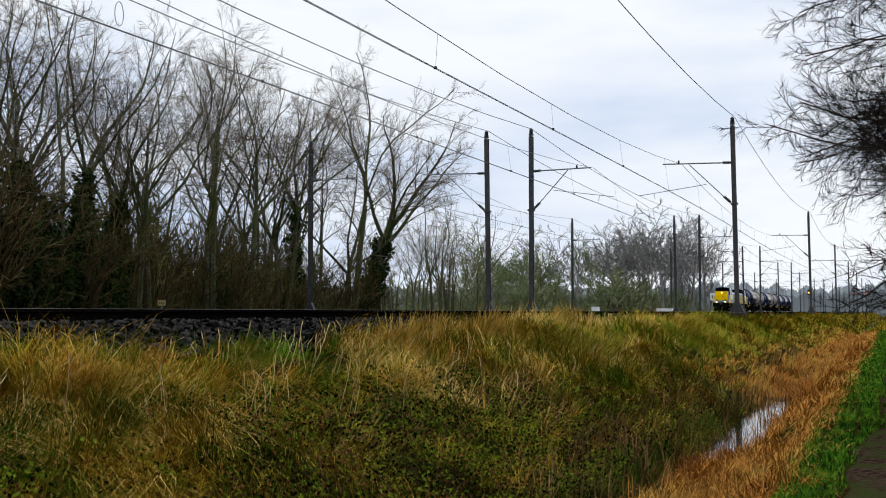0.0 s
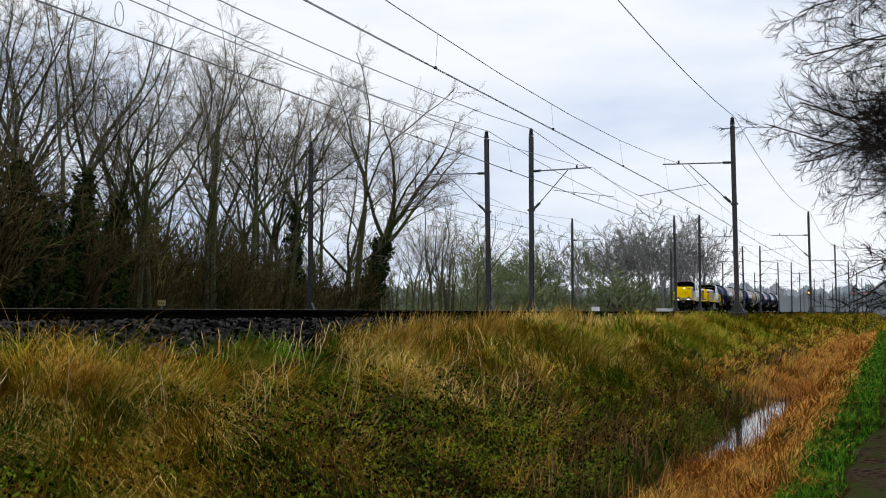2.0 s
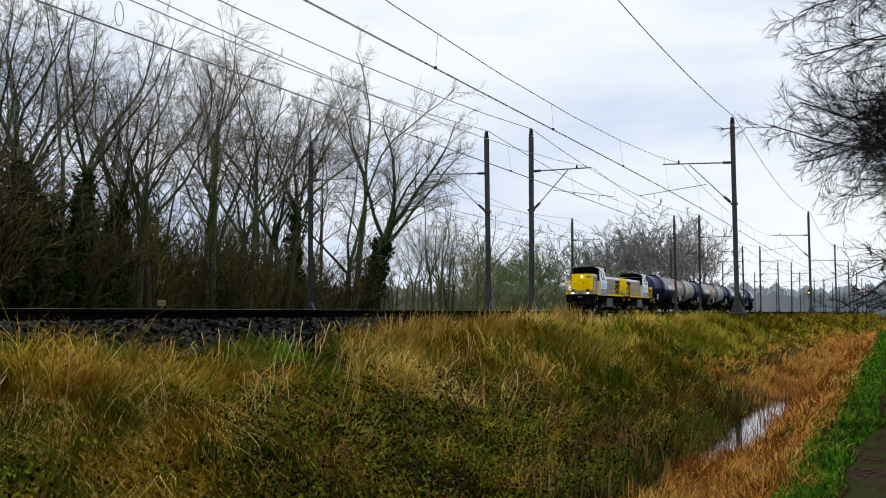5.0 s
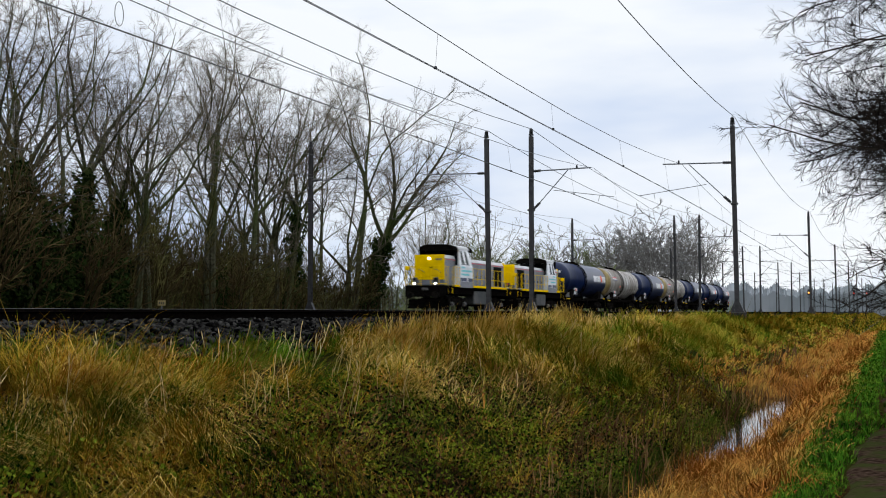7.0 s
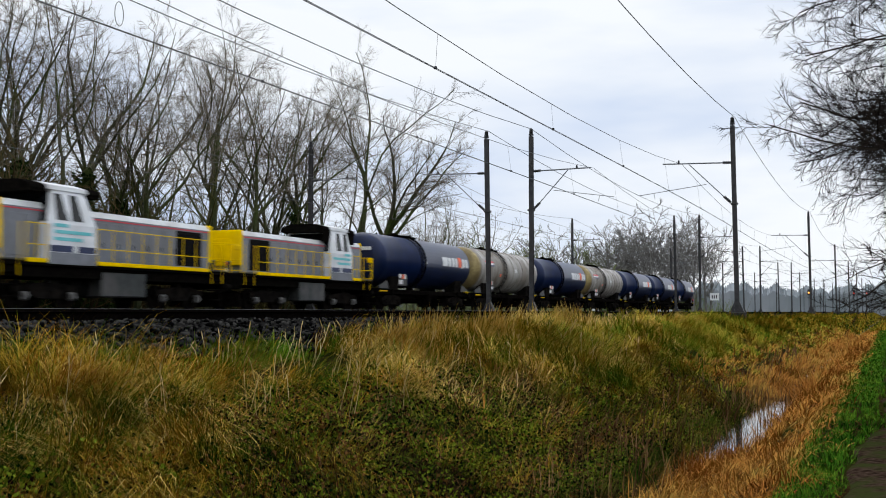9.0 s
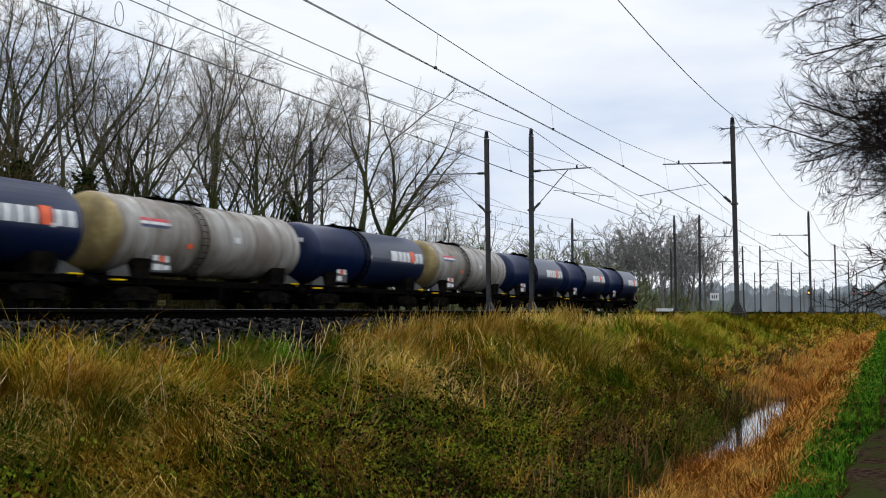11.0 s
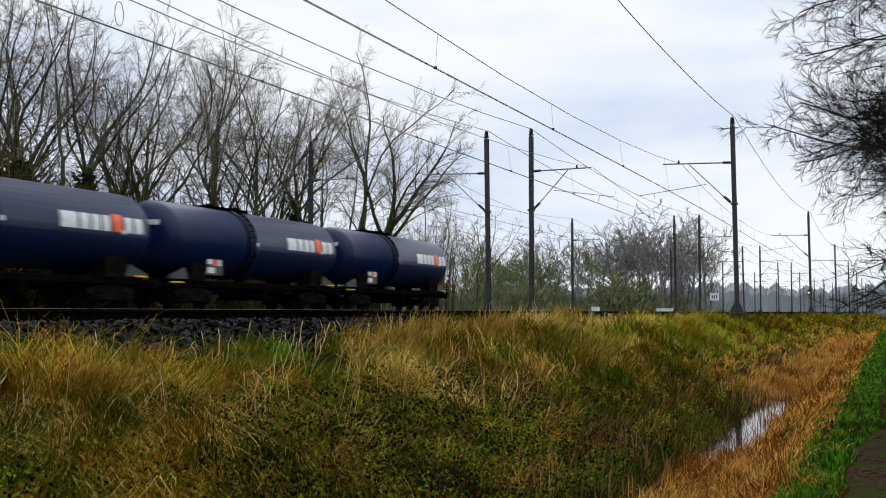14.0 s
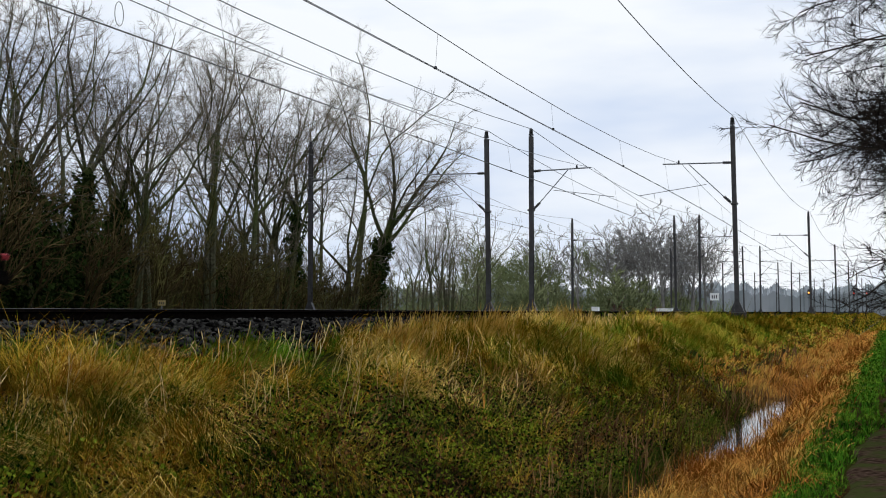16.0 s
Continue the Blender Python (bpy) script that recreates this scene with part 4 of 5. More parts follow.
vehicles.append((loco_a, 0.0, 0))
loco_b = copy_thing(loco_a, pose(0, 0, 0))
vehicles.append((loco_b, LOCO_PITCH, 180))
first_tank = LOCO_PITCH + 15.2 / 2 + TANK_PITCH / 2
used = set()
for k, g in enumerate((False, True, False, True, False, False, False)):
    src = tank_grey if g else tank_navy
    ob = src if src not in used else copy_thing(src, pose(0, 0, 0))
    used.add(src)
    vehicles.append((ob, first_tank + k * TANK_PITCH, 0))
for o in loco_b.children_recursive:
    if o.name.startswith(("headlight", "top_headlight")):
        o.data = o.data.copy()
        o.data.materials[0] = M["plate"]
        o["label"] = "unlit round lamp"
last = vehicles[-1][0]
part("lamp_bracket", Mesh().box(1.15, 1.25, 7.55, 7.63, 1.3, 1.78, 0.02), M["dirty"], last)
part("tail_lamp", Mesh().tube([(1.2, 7.64, 1.72), (1.2, 7.72, 1.72)], 0.115, 14), M["red"], last, "red tail disc")


def motions():
    """The train rolls along the far track at a steady speed; its wheels turn with it."""
    times = [-1 + 0.5 * k for k in range(37)]
    step = 1 / 30
    for v, off, turn in vehicles:
        walk(v, [(t, pose(TRAIN_X, train_y(t) + off, RAIL, 0, 0, turn)) for t in times])
        for w in wheels_of(v):
            x, y, r = w.location
            sgn = -1 if turn == 0 else 1
            rows = []
            for k in range(-1, 482):
                an = sgn * math.degrees(-SPEED * k * step / r)
                rows.append((k * step, pose(0, y, r, -an, 0, 0)))
            walk(w, rows)


# ---- trees ----
def limb(mesh, p, d, length, r0, r1, n, wave, lift, r, sides, bend=None):
    """One tapered, wavering limb; gives its points and radii."""
    pts, rads = [p.copy()], [r0]
    for i in range(n):
        d = d + Vector((r.uniform(-wave, wave), r.uniform(-wave, wave), r.uniform(-wave, wave) + lift))
        if bend:
            d = d + bend
        d.normalize()
        p = p + d * (length / n)
        pts.append(p.copy())
        rads.append(r0 + (r1 - r0) * (i + 1) / n)
    mesh.tube(pts, rads, sides, False)
    return pts, rads


def along(pts, rads, u):
    """Place, direction and radius at a share u of a limb."""
    k = u * (len(pts) - 1)
    i = min(int(k), len(pts) - 2)
    return pts[i].lerp(pts[i + 1], k - i), (pts[i + 1] - pts[i]).normalized(), rads[i] + (rads[i + 1] - rads[i]) * (k - i)


def fork(ax, an, r):
    """A direction that leaves an axis at an angle, at random round it."""
    side = ax.cross(Vector((r.uniform(-1, 1), r.uniform(-1, 1), r.uniform(-1, 1)))).normalized()
    return ax * math.cos(an) + side * math.sin(an)


def spike(mesh, p, d, length, rad):
    """A fine twig that runs out to a point."""
    s1 = d.orthogonal().normalized()
    s2 = d.cross(s1)
    mesh.add([p + s1 * rad, p - s1 * rad * 0.5 + s2 * rad * 0.87, p - s1 * rad * 0.5 - s2 * rad * 0.87, p + d * length], [(0, 1, 3), (1, 2, 3), (2, 0, 3)])


def ramify(bark, twigs, pts, rads, length, r, k):
    """Branches, twigs and twiglets along a limb."""
    for j in range(k["n2"]):
        u = k["from"] + (1 - k["from"]) * (j + r.random()) / k["n2"]
        q, ax, rr = along(pts, rads, min(u, 0.995))
        l2 = length * (k["l2"] - k["l2"] * 0.62 * u) * r.uniform(0.65, 1.25)
        p2, r2 = limb(twigs, q, fork(ax, radians(r.uniform(*k["angle"])), r), l2, max(rr * 0.45, k["fine"] * 1.6), k["fine"] * 1.2, 3, k["wave"], k["lift"], r, 3)
        for m in range(k["n3"]):
            u3 = 0.12 + 0.88 * (m + r.random()) / k["n3"]
            q3, ax3, rr3 = along(p2, r2, min(u3, 0.995))
            d3 = fork(ax3, radians(r.uniform(22, 55)), r) + Vector((0, 0, k["lift"] * 2))
            d3.normalize()
            l3 = l2 * k["l3"] * r.uniform(0.6, 1.2) * (1.15 - 0.5 * u3)
            p3, r3 = limb(twigs, q3, d3, l3, k["fine"] * 1.25, k["fine"] * 0.6, k["s3"], k["wave"], k["lift"], r, 3)
            for w in range(k["n4"]):
                q4, ax4, rr4 = along(p3, r3, 0.15 + 0.85 * (w + r.random()) / k["n4"] * 0.99)
                spike(twigs, q4, fork(ax4, radians(r.uniform(15, 50)), r), l3 * r.uniform(0.35, 0.8), k["fine"] * 0.85)


POPLAR = dict(n2=12, n3=6, n4=8, s3=1, l2=0.4, l3=0.52, angle=(28, 65), wave=0.24, lift=0.05, fine=0.0062)
POPLAR["from"] = 0.22


def ivy_on(t, pts, reach, wide, count, seed):
    """Ivy leaves round a trunk, thinning out upwards, with a ragged outline."""
    g = np.random.default_rng(seed)
    q = g.random(count) ** 0.85
    k = q * (len(pts) - 1) * reach
    i = np.minimum(k.astype(int), len(pts) - 2)
    pa = np.array([tuple(p) for p in pts])
    c = pa[i] + (pa[i + 1] - pa[i]) * (k - i)[:, None]
    an = g.uniform(0, 6.283, count)
    lump = 0.75 + 0.3 * np.sin(an * 3 + q * 17) + 0.25 * np.sin(q * 31 + an)
    rr = wide * (1 - 0.45 * q) * lump * np.sqrt(g.uniform(0.25, 1.1, count))
    c = c + np.stack([np.cos(an) * rr, np.sin(an) * rr, g.normal(size=count) * 0.15], -1)
    leaf_cards(c, 0.2, "ivy", M["ivy"], t, g)


def make_tree(name, label, seed, height, rad, forks, fork_at, spread, k, bark_mat, twig_mat, stems=1, lean=0.06, ivy=0.0, group="trees of the wood"):
    """A bare tree: trunk, rising forked limbs, and a crown of fine twigs."""
    r = random.Random(seed)
    t = thing(name, label, "tree", group)
    b, w = Mesh(), Mesh()
    for s in range(stems):
        an = 6.28 * (s + 0.6 * r.random()) / stems
        o = Vector((math.cos(an), math.sin(an), 0)) * (0.22 if stems > 1 else 0)
        d = (Vector((r.uniform(-lean, lean), r.uniform(-lean, lean), 1)) + o * r.uniform(0.5, 1.1)).normalized()
        hh = height * r.uniform(0.88, 1.04) * (1 if s == 0 else 0.9)
        ft = hh * fork_at * r.uniform(0.85, 1.15)
        pts, rads = limb(b, o + Vector((0, 0, -0.3)), d, ft + 0.3, rad * 1.15, rad * 0.72, 5, 0.05, 0.04, r, 7)
        for j in range(3):
            q, ax, rr = along(pts, rads, r.uniform(0.45, 0.95))
            side = limb(b, q, fork(ax, radians(r.uniform(35, 70)), r), hh * r.uniform(0.14, 0.28), rr * 0.3, 0.012, 4, 0.16, 0.08, r, 4)
            ramify(b, w, *side, hh * 0.2, r, dict(k, n2=max(3, k["n2"] // 2)))
        for j in range(forks):
            az = 6.28 * (j + 0.7 * r.random()) / forks
            tilt = radians(spread) * (0.25 if j == 0 else r.uniform(0.6, 1.25))
            ax = (pts[-1] - pts[-2]).normalized()
            dl = (ax + Vector((math.cos(az), math.sin(az), 0)) * math.tan(tilt)).normalized()
            ll = (hh - ft) * (1.02 if j == 0 else r.uniform(0.78, 1.02))
            arm = limb(b, pts[-1] - ax * 0.1, dl, ll, rad * (0.5 if j == 0 else r.uniform(0.3, 0.46)), 0.016, 8, 0.26, 0.05, r, 5)
            ramify(b, w, *arm, ll, r, k)
        if ivy:
            ivy_on(t, pts, 1.0, ivy, 2600, seed)
    tr = new("trunk", b.data("trunk", bark_mat))
    tr.parent = t
    cr = new("crown", w.data("crown", twig_mat))
    cr.parent = t
    return t


def make_shrub(name, label, seed, height, stems, k, material, group):
    """A many-stemmed bush of fine bare twigs."""
    r = random.Random(seed)
    t = thing(name, label, "shrub", group)
    b, w = Mesh(), Mesh()
    for s in range(stems):
        an, o = 6.28 * r.random(), r.random() ** 0.5 * height * 0.28
        d = (Vector((math.cos(an), math.sin(an), 0)) * r.uniform(0.05, 0.6) + Vector((0, 0, 1))).normalized()
        hh = height * r.uniform(0.5, 1.05)
        arm = limb(b, Vector((math.cos(an) * o, math.sin(an) * o, -0.15)), d, hh, r.uniform(0.02, 0.04), 0.01, 5, 0.12, 0.03, r, 3)
        ramify(b, w, *arm, hh, r, k)
    st = new("stem_clump", b.data("stem_clump", material))
    st.parent = t
    tw = new("twig_crown", w.data("twig_crown", material))
    tw.parent = t
    return t


def leaf_cards(c, size, name, material, parent, g):
    """Small bent leaves: two triangles each, folded along the middle."""
    n = len(c)
    d = g.normal(size=(n, 3))
    d /= np.linalg.norm(d, axis=1, keepdims=True)
    e = np.cross(d, g.normal(size=(n, 3)))
    e /= np.linalg.norm(e, axis=1, keepdims=True)
    u = np.cross(d, e)
    s = size * g.uniform(0.6, 1.3, (n, 1))
    v = np.stack([c - d * s * 0.5, c + e * s * 0.38 + u * s * 0.12, c + d * s * 0.5, c - e * s * 0.38 + u * s * 0.12], 1).reshape(-1, 3)
    i = np.arange(n)[:, None] * 4
    f = np.concatenate([i + np.array([[0, 1, 2]]), i + np.array([[0, 2, 3]])])
    ob = new(name, array_mesh(name, v, f, material))
    ob.parent = parent
    return ob


def stand(t, a, y, turn=0.0, size=1.0):
    t.matrix_basis = pose(-a, y, float(ground_z(a, y)), 0, 0, turn) @ Matrix.Diagonal((size, size, size, 1))
    return t


def leaning_tree():
    """The tree at the wood's corner: ivy-clad leaning trunk and wide arching limbs."""
    r = random.Random(21)
    t = thing("ivy_tree", "leaning bare tree with an ivy-clad trunk and arching limbs", "tree", "trees of the wood")
    b, w = Mesh(), Mesh()
    right, back = Vector((0.936, 0.353, 0)), Vector((-0.353, 0.936, 0))
    trunk = limb(b, Vector((0, 0, -0.3)), (right * 0.2 + Vector((0, 0, 1))).normalized(), 6.7, 0.5, 0.36, 6, 0.02, 0.0, r, 9, right * 0.025)
    k = dict(POPLAR, n2=15, n3=8, n4=7, l2=0.42, fine=0.0075)
    for u, out, deep, ll, rad, lift in ((1.0, 0.05, 0.2, 8.8, 0.19, 0.02), (0.99, 0.6, -0.1, 9.6, 0.2, 0.08), (0.9, 1.5, 0.1, 9.2, 0.15, 0.03), (0.97, -0.4, 0.15, 9.0, 0.15, 0.04), (0.8, 0.4, 0.6, 8.5, 0.13, 0.05), (0.95, 0.45, -0.5, 8.4, 0.13, 0.06)):
        q, ax, rr = along(*trunk, u)
        arm = limb(b, q, (right * out + back * deep + Vector((0, 0, 1))).normalized(), ll, rad, 0.025, 9, 0.24, lift, r, 6)
        ramify(b, w, *arm, ll, r, k)
    for name, mesh, material in (("trunk", b, M["bark"]), ("crown", w, M["twig"])):
        ob = new(name, mesh.data(name, material))
        ob.parent = t
    ivy_on(t, trunk[0], 1.0, 1.3, 6500, 5)
    return t


def build_wood():
    kinds = [
        make_tree("poplar_tree", "bare greenish-grey tree with upright forked limbs", 1, 16.0, 0.21, 5, 0.34, 32, POPLAR, M["bark"], M["twig"]),
        make_tree("poplar_tree", "bare tall slender tree with fine twigs", 2, 16.5, 0.19, 4, 0.4, 27, POPLAR, M["bark"], M["twig"]),
        make_tree("willow_tree", "bare many-stemmed tree with mossy trunks", 3, 15.0, 0.17, 2, 0.36, 26, dict(POPLAR, n2=9, n3=5), M["bark"], M["twig"], stems=3),
        make_tree("willow_tree", "bare forked tree with spreading limbs", 4, 15.5, 0.24, 5, 0.27, 40, POPLAR, M["bark"], M["twig"]),
        make_tree("alder_tree", "bare young tree with a thin straight stem", 5, 14.0, 0.11, 3, 0.45, 24, dict(POPLAR, n2=10, n3=5), M["bark"], M["twig"]),
    ]
    thin = dict(POPLAR, n2=8, n3=5, n4=5, fine=0.0085)
    light = [
        make_tree("alder_tree", "bare slim tree deep in the wood", 6, 15.5, 0.16, 3, 0.4, 28, thin, M["bark"], M["twig"]),
        make_tree("alder_tree", "bare twin-stemmed tree deep in the wood", 7, 15.0, 0.15, 2, 0.4, 26, thin, M["bark"], M["twig"], stems=2),
        make_tree("willow_tree", "bare broad tree deep in the wood", 8, 14.0, 0.2, 4, 0.3, 38, thin, M["bark"], M["twig"]),
    ]
    ivied = make_tree("poplar_tree", "bare tree with a dark ivy-clad trunk", 9, 16.0, 0.22, 5, 0.48, 34, POPLAR, M["bark"], M["twig"], ivy=0.85)
    g = random.Random(5)
    placed = set()

    def put(t, a, y, size):
        m = pose(-a, y, float(ground_z(a, y)), 0, 0, g.uniform(0, 360)) @ Matrix.Diagonal((size, size, size, 1))
        if t in placed:
            made = copy_thing(t, pose(0, 0, 0))
            made.matrix_basis = m
        else:
            t.matrix_basis = m
            placed.add(t)

    def tall(y):
        """Trees grow taller along the line; the nearest are old and tall."""
        return 0.97 + 0.15 * min(1, max(0, (y - 48) / 28)) + (0.12 if y < 46 else 0)

    # the front edge of the wood
    for k in range(22):
        y = 30 + 46 * (k + g.random()) / 22
        if y < 47 and k > 4 and k % 2:
            continue
        put(kinds[k % 5 if k < 5 else g.choice((0, 0, 1, 2, 3, 3, 4))], 33.8 + 5 * g.random() ** 1.3, y, tall(y) * g.uniform(0.92, 1.06))
    # its depth
    for k in range(26):
        a = 39 + 28 * g.random()
        y = a * g.uniform(0.85, 2.0)
        put(light[k % 3 if k < 3 else g.choice((0, 0, 1, 2))], a, y, g.uniform(0.85, 1.02))
    for a, y in ((34.3, 40.6), (34.6, 43.8), (35.4, 47.4), (37.5, 43.2), (35.2, 66.0)):
        put(ivied, a, y, tall(y))
    stand(leaning_tree(), 34.3, 74.7)
    # thin young trees at the back of the field
    for k in range(22):
        y = 105 + 80 * g.random()
        put(light[g.choice((0, 0, 1))], y * g.uniform(0.335, 0.44), y, g.uniform(0.7, 1.0))
    # trees across the open field, with haze in their bark and twig colours
    moss = dict(POPLAR, n2=8, n3=5, n4=4, fine=0.03, l2=0.46)
    far = [
        make_tree("field_tree", "far bare tree with a mossy green crown paled for haze", 51, 14.0, 0.25, 4, 0.25, 28, moss, M["farbrush"], M["farbrush"], group="trees across the field"),
        make_tree("field_tree", "far bare broad tree with greenish twigs paled for haze", 52, 13.0, 0.22, 3, 0.22, 26, moss, M["farbrush"], M["farbrush"], stems=2, group="trees across the field"),
        make_tree("field_tree", "far bare grey-brown tree with a round crown paled for haze", 53, 15.0, 0.25, 5, 0.3, 27, moss, M["fartwig"], M["fartwig"], group="trees across the field"),
    ]
    for k in range(48):
        y = 205 + 75 * g.random()
        a = max(y * g.uniform(0.135, 0.35), 35 + 5 * g.random())
        put(far[k % 3 if k < 3 else (g.choice((0, 0, 1, 1, 2)) if a / y > 0.235 else 2)], a, y, g.uniform(0.95, 1.3))
    # bushes: under the wood's edge, in its depth, and across the field
    bush = dict(POPLAR, n2=6, n3=4, n4=4, l2=0.45, l3=0.55, fine=0.013, angle=(20, 60), lift=0.03)
    near = [make_shrub("bush", "dark brown twiggy bush under the wood's edge", 61, 6.0, 10, bush, M["brush"], "bushes of the wood"),
            make_shrub("bush", "olive-brown twiggy bush under the wood's edge", 62, 5.2, 10, bush, M["brush2"], "bushes of the wood")]
    for k in range(52):
        a = 33.2 + 9 * g.random() ** 1.4
        y = 31 + 47 * (k + g.random()) / 52
        put(near[k % 2 if k < 2 else g.choice((0, 0, 1))], a, y, g.uniform(0.75, 1.2) * (1.35 if y < 56 else 1.05) * (0.7 if y > 72 else 1))
    holly = thing("holly_bush", "dense dark evergreen bush under the wood's edge", "shrub", "evergreen bushes")
    gg = np.random.default_rng(77)
    n = 3600
    d = gg.normal(size=(n, 3))
    d /= np.linalg.norm(d, axis=1, keepdims=True)
    lump = 1 + 0.25 * np.sin(d[:, :1] * 5 + 1) + 0.25 * np.sin(d[:, 1:2] * 6 + d[:, 2:] * 4)
    c = d * lump * gg.uniform(0.55, 1.0, (n, 1)) ** 0.5 * np.array([1.3, 1.3, 2.1]) + np.array([0, 0, 2.1])
    leaf_cards(c, 0.16, "foliage", M["ivy"], holly, gg)
    stem = new("stem", Mesh().tube([(0, 0, -0.2), (0.05, 0, 1.5), (0, 0.1, 3.2)], [0.12, 0.09, 0.04], 6).data("stem", M["bark"]))
    stem.parent = holly
    for a, y, size in ((33.6, 40.2, 1.2), (34.6, 42.3, 1.45), (33.9, 44.9, 1.1), (36.0, 39.6, 1.5), (35.4, 47.0, 1.0), (34.6, 56.5, 0.7)):
        put(holly, a, y, size)
    distant = make_shrub("bush", "far greenish bush across the field, greyed for haze", 63, 6.0, 9, dict(bush, fine=0.055), M["farbrush"], "bushes across the field")
    for k in range(34):
        y = 190 + 90 * g.random()
        put(distant, max(y * g.uniform(0.14, 0.48), 36), y, g.uniform(0.8, 1.4))
    red = make_shrub("bush", "far reddish-brown twiggy bush", 64, 4.2, 10, dict(bush, fine=0.04), M["redbrush"], "bushes across the field")
    put(red, 43.3, 205, 1.05)
    put(red, 37.5, 200, 0.55)
    put(red, 40.0, 203, 0.5)


def sticks(name, label, n, place, height, rad, material, parent_kind="stuff", seed=3, spread=0.35, segs=2):
    """Many thin upright stems, each a three-sided tapered tube with a bend."""
    g = np.random.default_rng(seed)
    a, y = place(g, n)
    z = ground_z(a, y)
    h = height * g.uniform(0.35, 1.1, n)
    lean = g.normal(size=(n, 2)) * spread
    c0 = np.stack([-a, y, z], -1)
    c1 = c0 + np.stack([lean[:, 0] * h * 0.4, lean[:, 1] * h * 0.4, h * 0.55], -1)
    c2 = c1 + np.stack([(lean[:, 0] + g.normal(size=n) * 0.3) * h * 0.5, (lean[:, 1] + g.normal(size=n) * 0.3) * h * 0.5, h * 0.45], -1)
    an = np.array([0, 2.094, 4.189])
    off = np.stack([np.cos(an), np.sin(an), an * 0], -1)
    r = rad * g.uniform(0.5, 1.3, (n, 1, 1))
    v = np.concatenate([c0[:, None] + off * r, c1[:, None] + off * r * 0.7, c2[:, None] + off * r * 0.25], 1).reshape(-1, 3)
    q = [(k, (k + 1) % 3, 3 + (k + 1) % 3, 3 + k) for k in range(3)] + [(3 + k, 3 + (k + 1) % 3, 6 + (k + 1) % 3, 6 + k) for k in range(3)]
    f = (np.arange(n)[:, None, None] * 9 + np.array(q)[None]).reshape(-1, 4)
    return tagged(new(name, array_mesh(name, v, f, material)), label, "undergrowth", kind=parent_kind)


def make_oak(label, seed, height, rad, limbs, low, reach, k):
    """A wide tree whose limbs reach out to the open side, nearly level, and droop at the tips."""
    r = random.Random(seed)
    t = thing("oak_tree", label, "tree", "trees along the path")
    b, w = Mesh(), Mesh()
    pts, rads = limb(b, Vector((0, 0, -0.3)), Vector((0.02, 0.02, 1)), height, rad, rad * 0.35, 7, 0.05, 0.02, r, 9)
    for j in range(limbs):
        u = low + (0.98 - low) * (j + r.random()) / limbs
        q, ax, rr = along(pts, rads, u)
        az = math.pi + r.triangular(-2.4, 2.4, 0.0)
        d = Vector((math.cos(az), math.sin(az), r.uniform(0.05, 0.75) + 0.5 * max(0, u - 0.6))).normalized()
        ll = reach * r.uniform(0.78, 1.0) * (1.05 - 0.25 * u)
        arm = limb(b, q, d, ll, rr * r.uniform(0.13, 0.24), 0.009, 10, 0.26, -0.02, r, 5)
        ramify(b, w, *arm, ll, r, k)
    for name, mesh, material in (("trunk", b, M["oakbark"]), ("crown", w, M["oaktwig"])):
        ob = new(name, mesh.data(name, material))
        ob.parent = t
    return t


TWIGGY = dict(n2=14, n3=10, n4=7, s3=1, l2=0.46, l3=0.42, angle=(25, 65), wave=0.26, lift=0.02, fine=0.0033)
TWIGGY["from"] = 0.2


def build_path_trees():
    t1 = make_oak("bare dark oak with wide drooping twiggy branches beside the path", 31, 8.0, 0.25, 48, 0.35, 4.3, dict(TWIGGY, n2=13, n3=10, n4=8))
    stand(t1, -2.15, 17.5, 0)
    t2 = make_oak("bare dark oak with dense fine twigs beside the path", 32, 9.0, 0.25, 30, 0.24, 3.9, dict(TWIGGY, n2=10, n3=8, n4=5, fine=0.0042))
    stand(t2, -2.0, 27.5, 0)
    t3 = make_oak("bare dark young oak with low hanging twigs beside the path", 33, 8.0, 0.2, 20, 0.24, 3.4, dict(TWIGGY, n2=8, n3=6, n4=4, fine=0.0085))
    stand(t3, -2.2, 38, 0, 1.1)
    for k in range(5):
        copy_thing(t3, pose(2.6 + 0.3 * math.sin(k * 2.1), 48 + 13 * k, 0.1, 0, 0, 25 * math.sin(k * 1.7)))


build_wood()
build_path_trees()


def deep(lo, hi, r0, r1, p=1.0):
    """Places in the wood's depth, fanning out as the wood does."""
    def place(g, n):
        a = lo + (hi - lo) * g.random(n) ** p
        return a, a * (r0 + (r1 - r0) * g.random(n))
    return place


sticks("undergrowth", "brown and olive brushwood under the wood's edge", 2500, deep(33.5, 52, 0.75, 2.05, 1.3), 3.6, 0.02, M["brush"], seed=4, spread=0.5)
sticks("undergrowth", "dark brushwood deep in the wood", 4500, deep(48, 110, 0.8, 2.0), 6.0, 0.075, M["brush"], seed=5, spread=0.5)
sticks("undergrowth", "dense dark thicket deep in the wood", 3600, deep(37, 70, 0.8, 1.65), 4.6, 0.05, M["brush"], seed=15, spread=0.6)
sticks("saplings", "thin dark saplings crowding the wood", 500, deep(34.5, 70, 0.75, 2.05), 9.0, 0.035, M["bark"], seed=14, spread=0.1)
sticks("undergrowth", "far brushwood across the field, paled for haze", 2200, lambda g, n: (34 + 70 * g.random(n), 200 + 110 * g.random(n)), 5.0, 0.06, M["farbrush"], seed=6, spread=0.5)
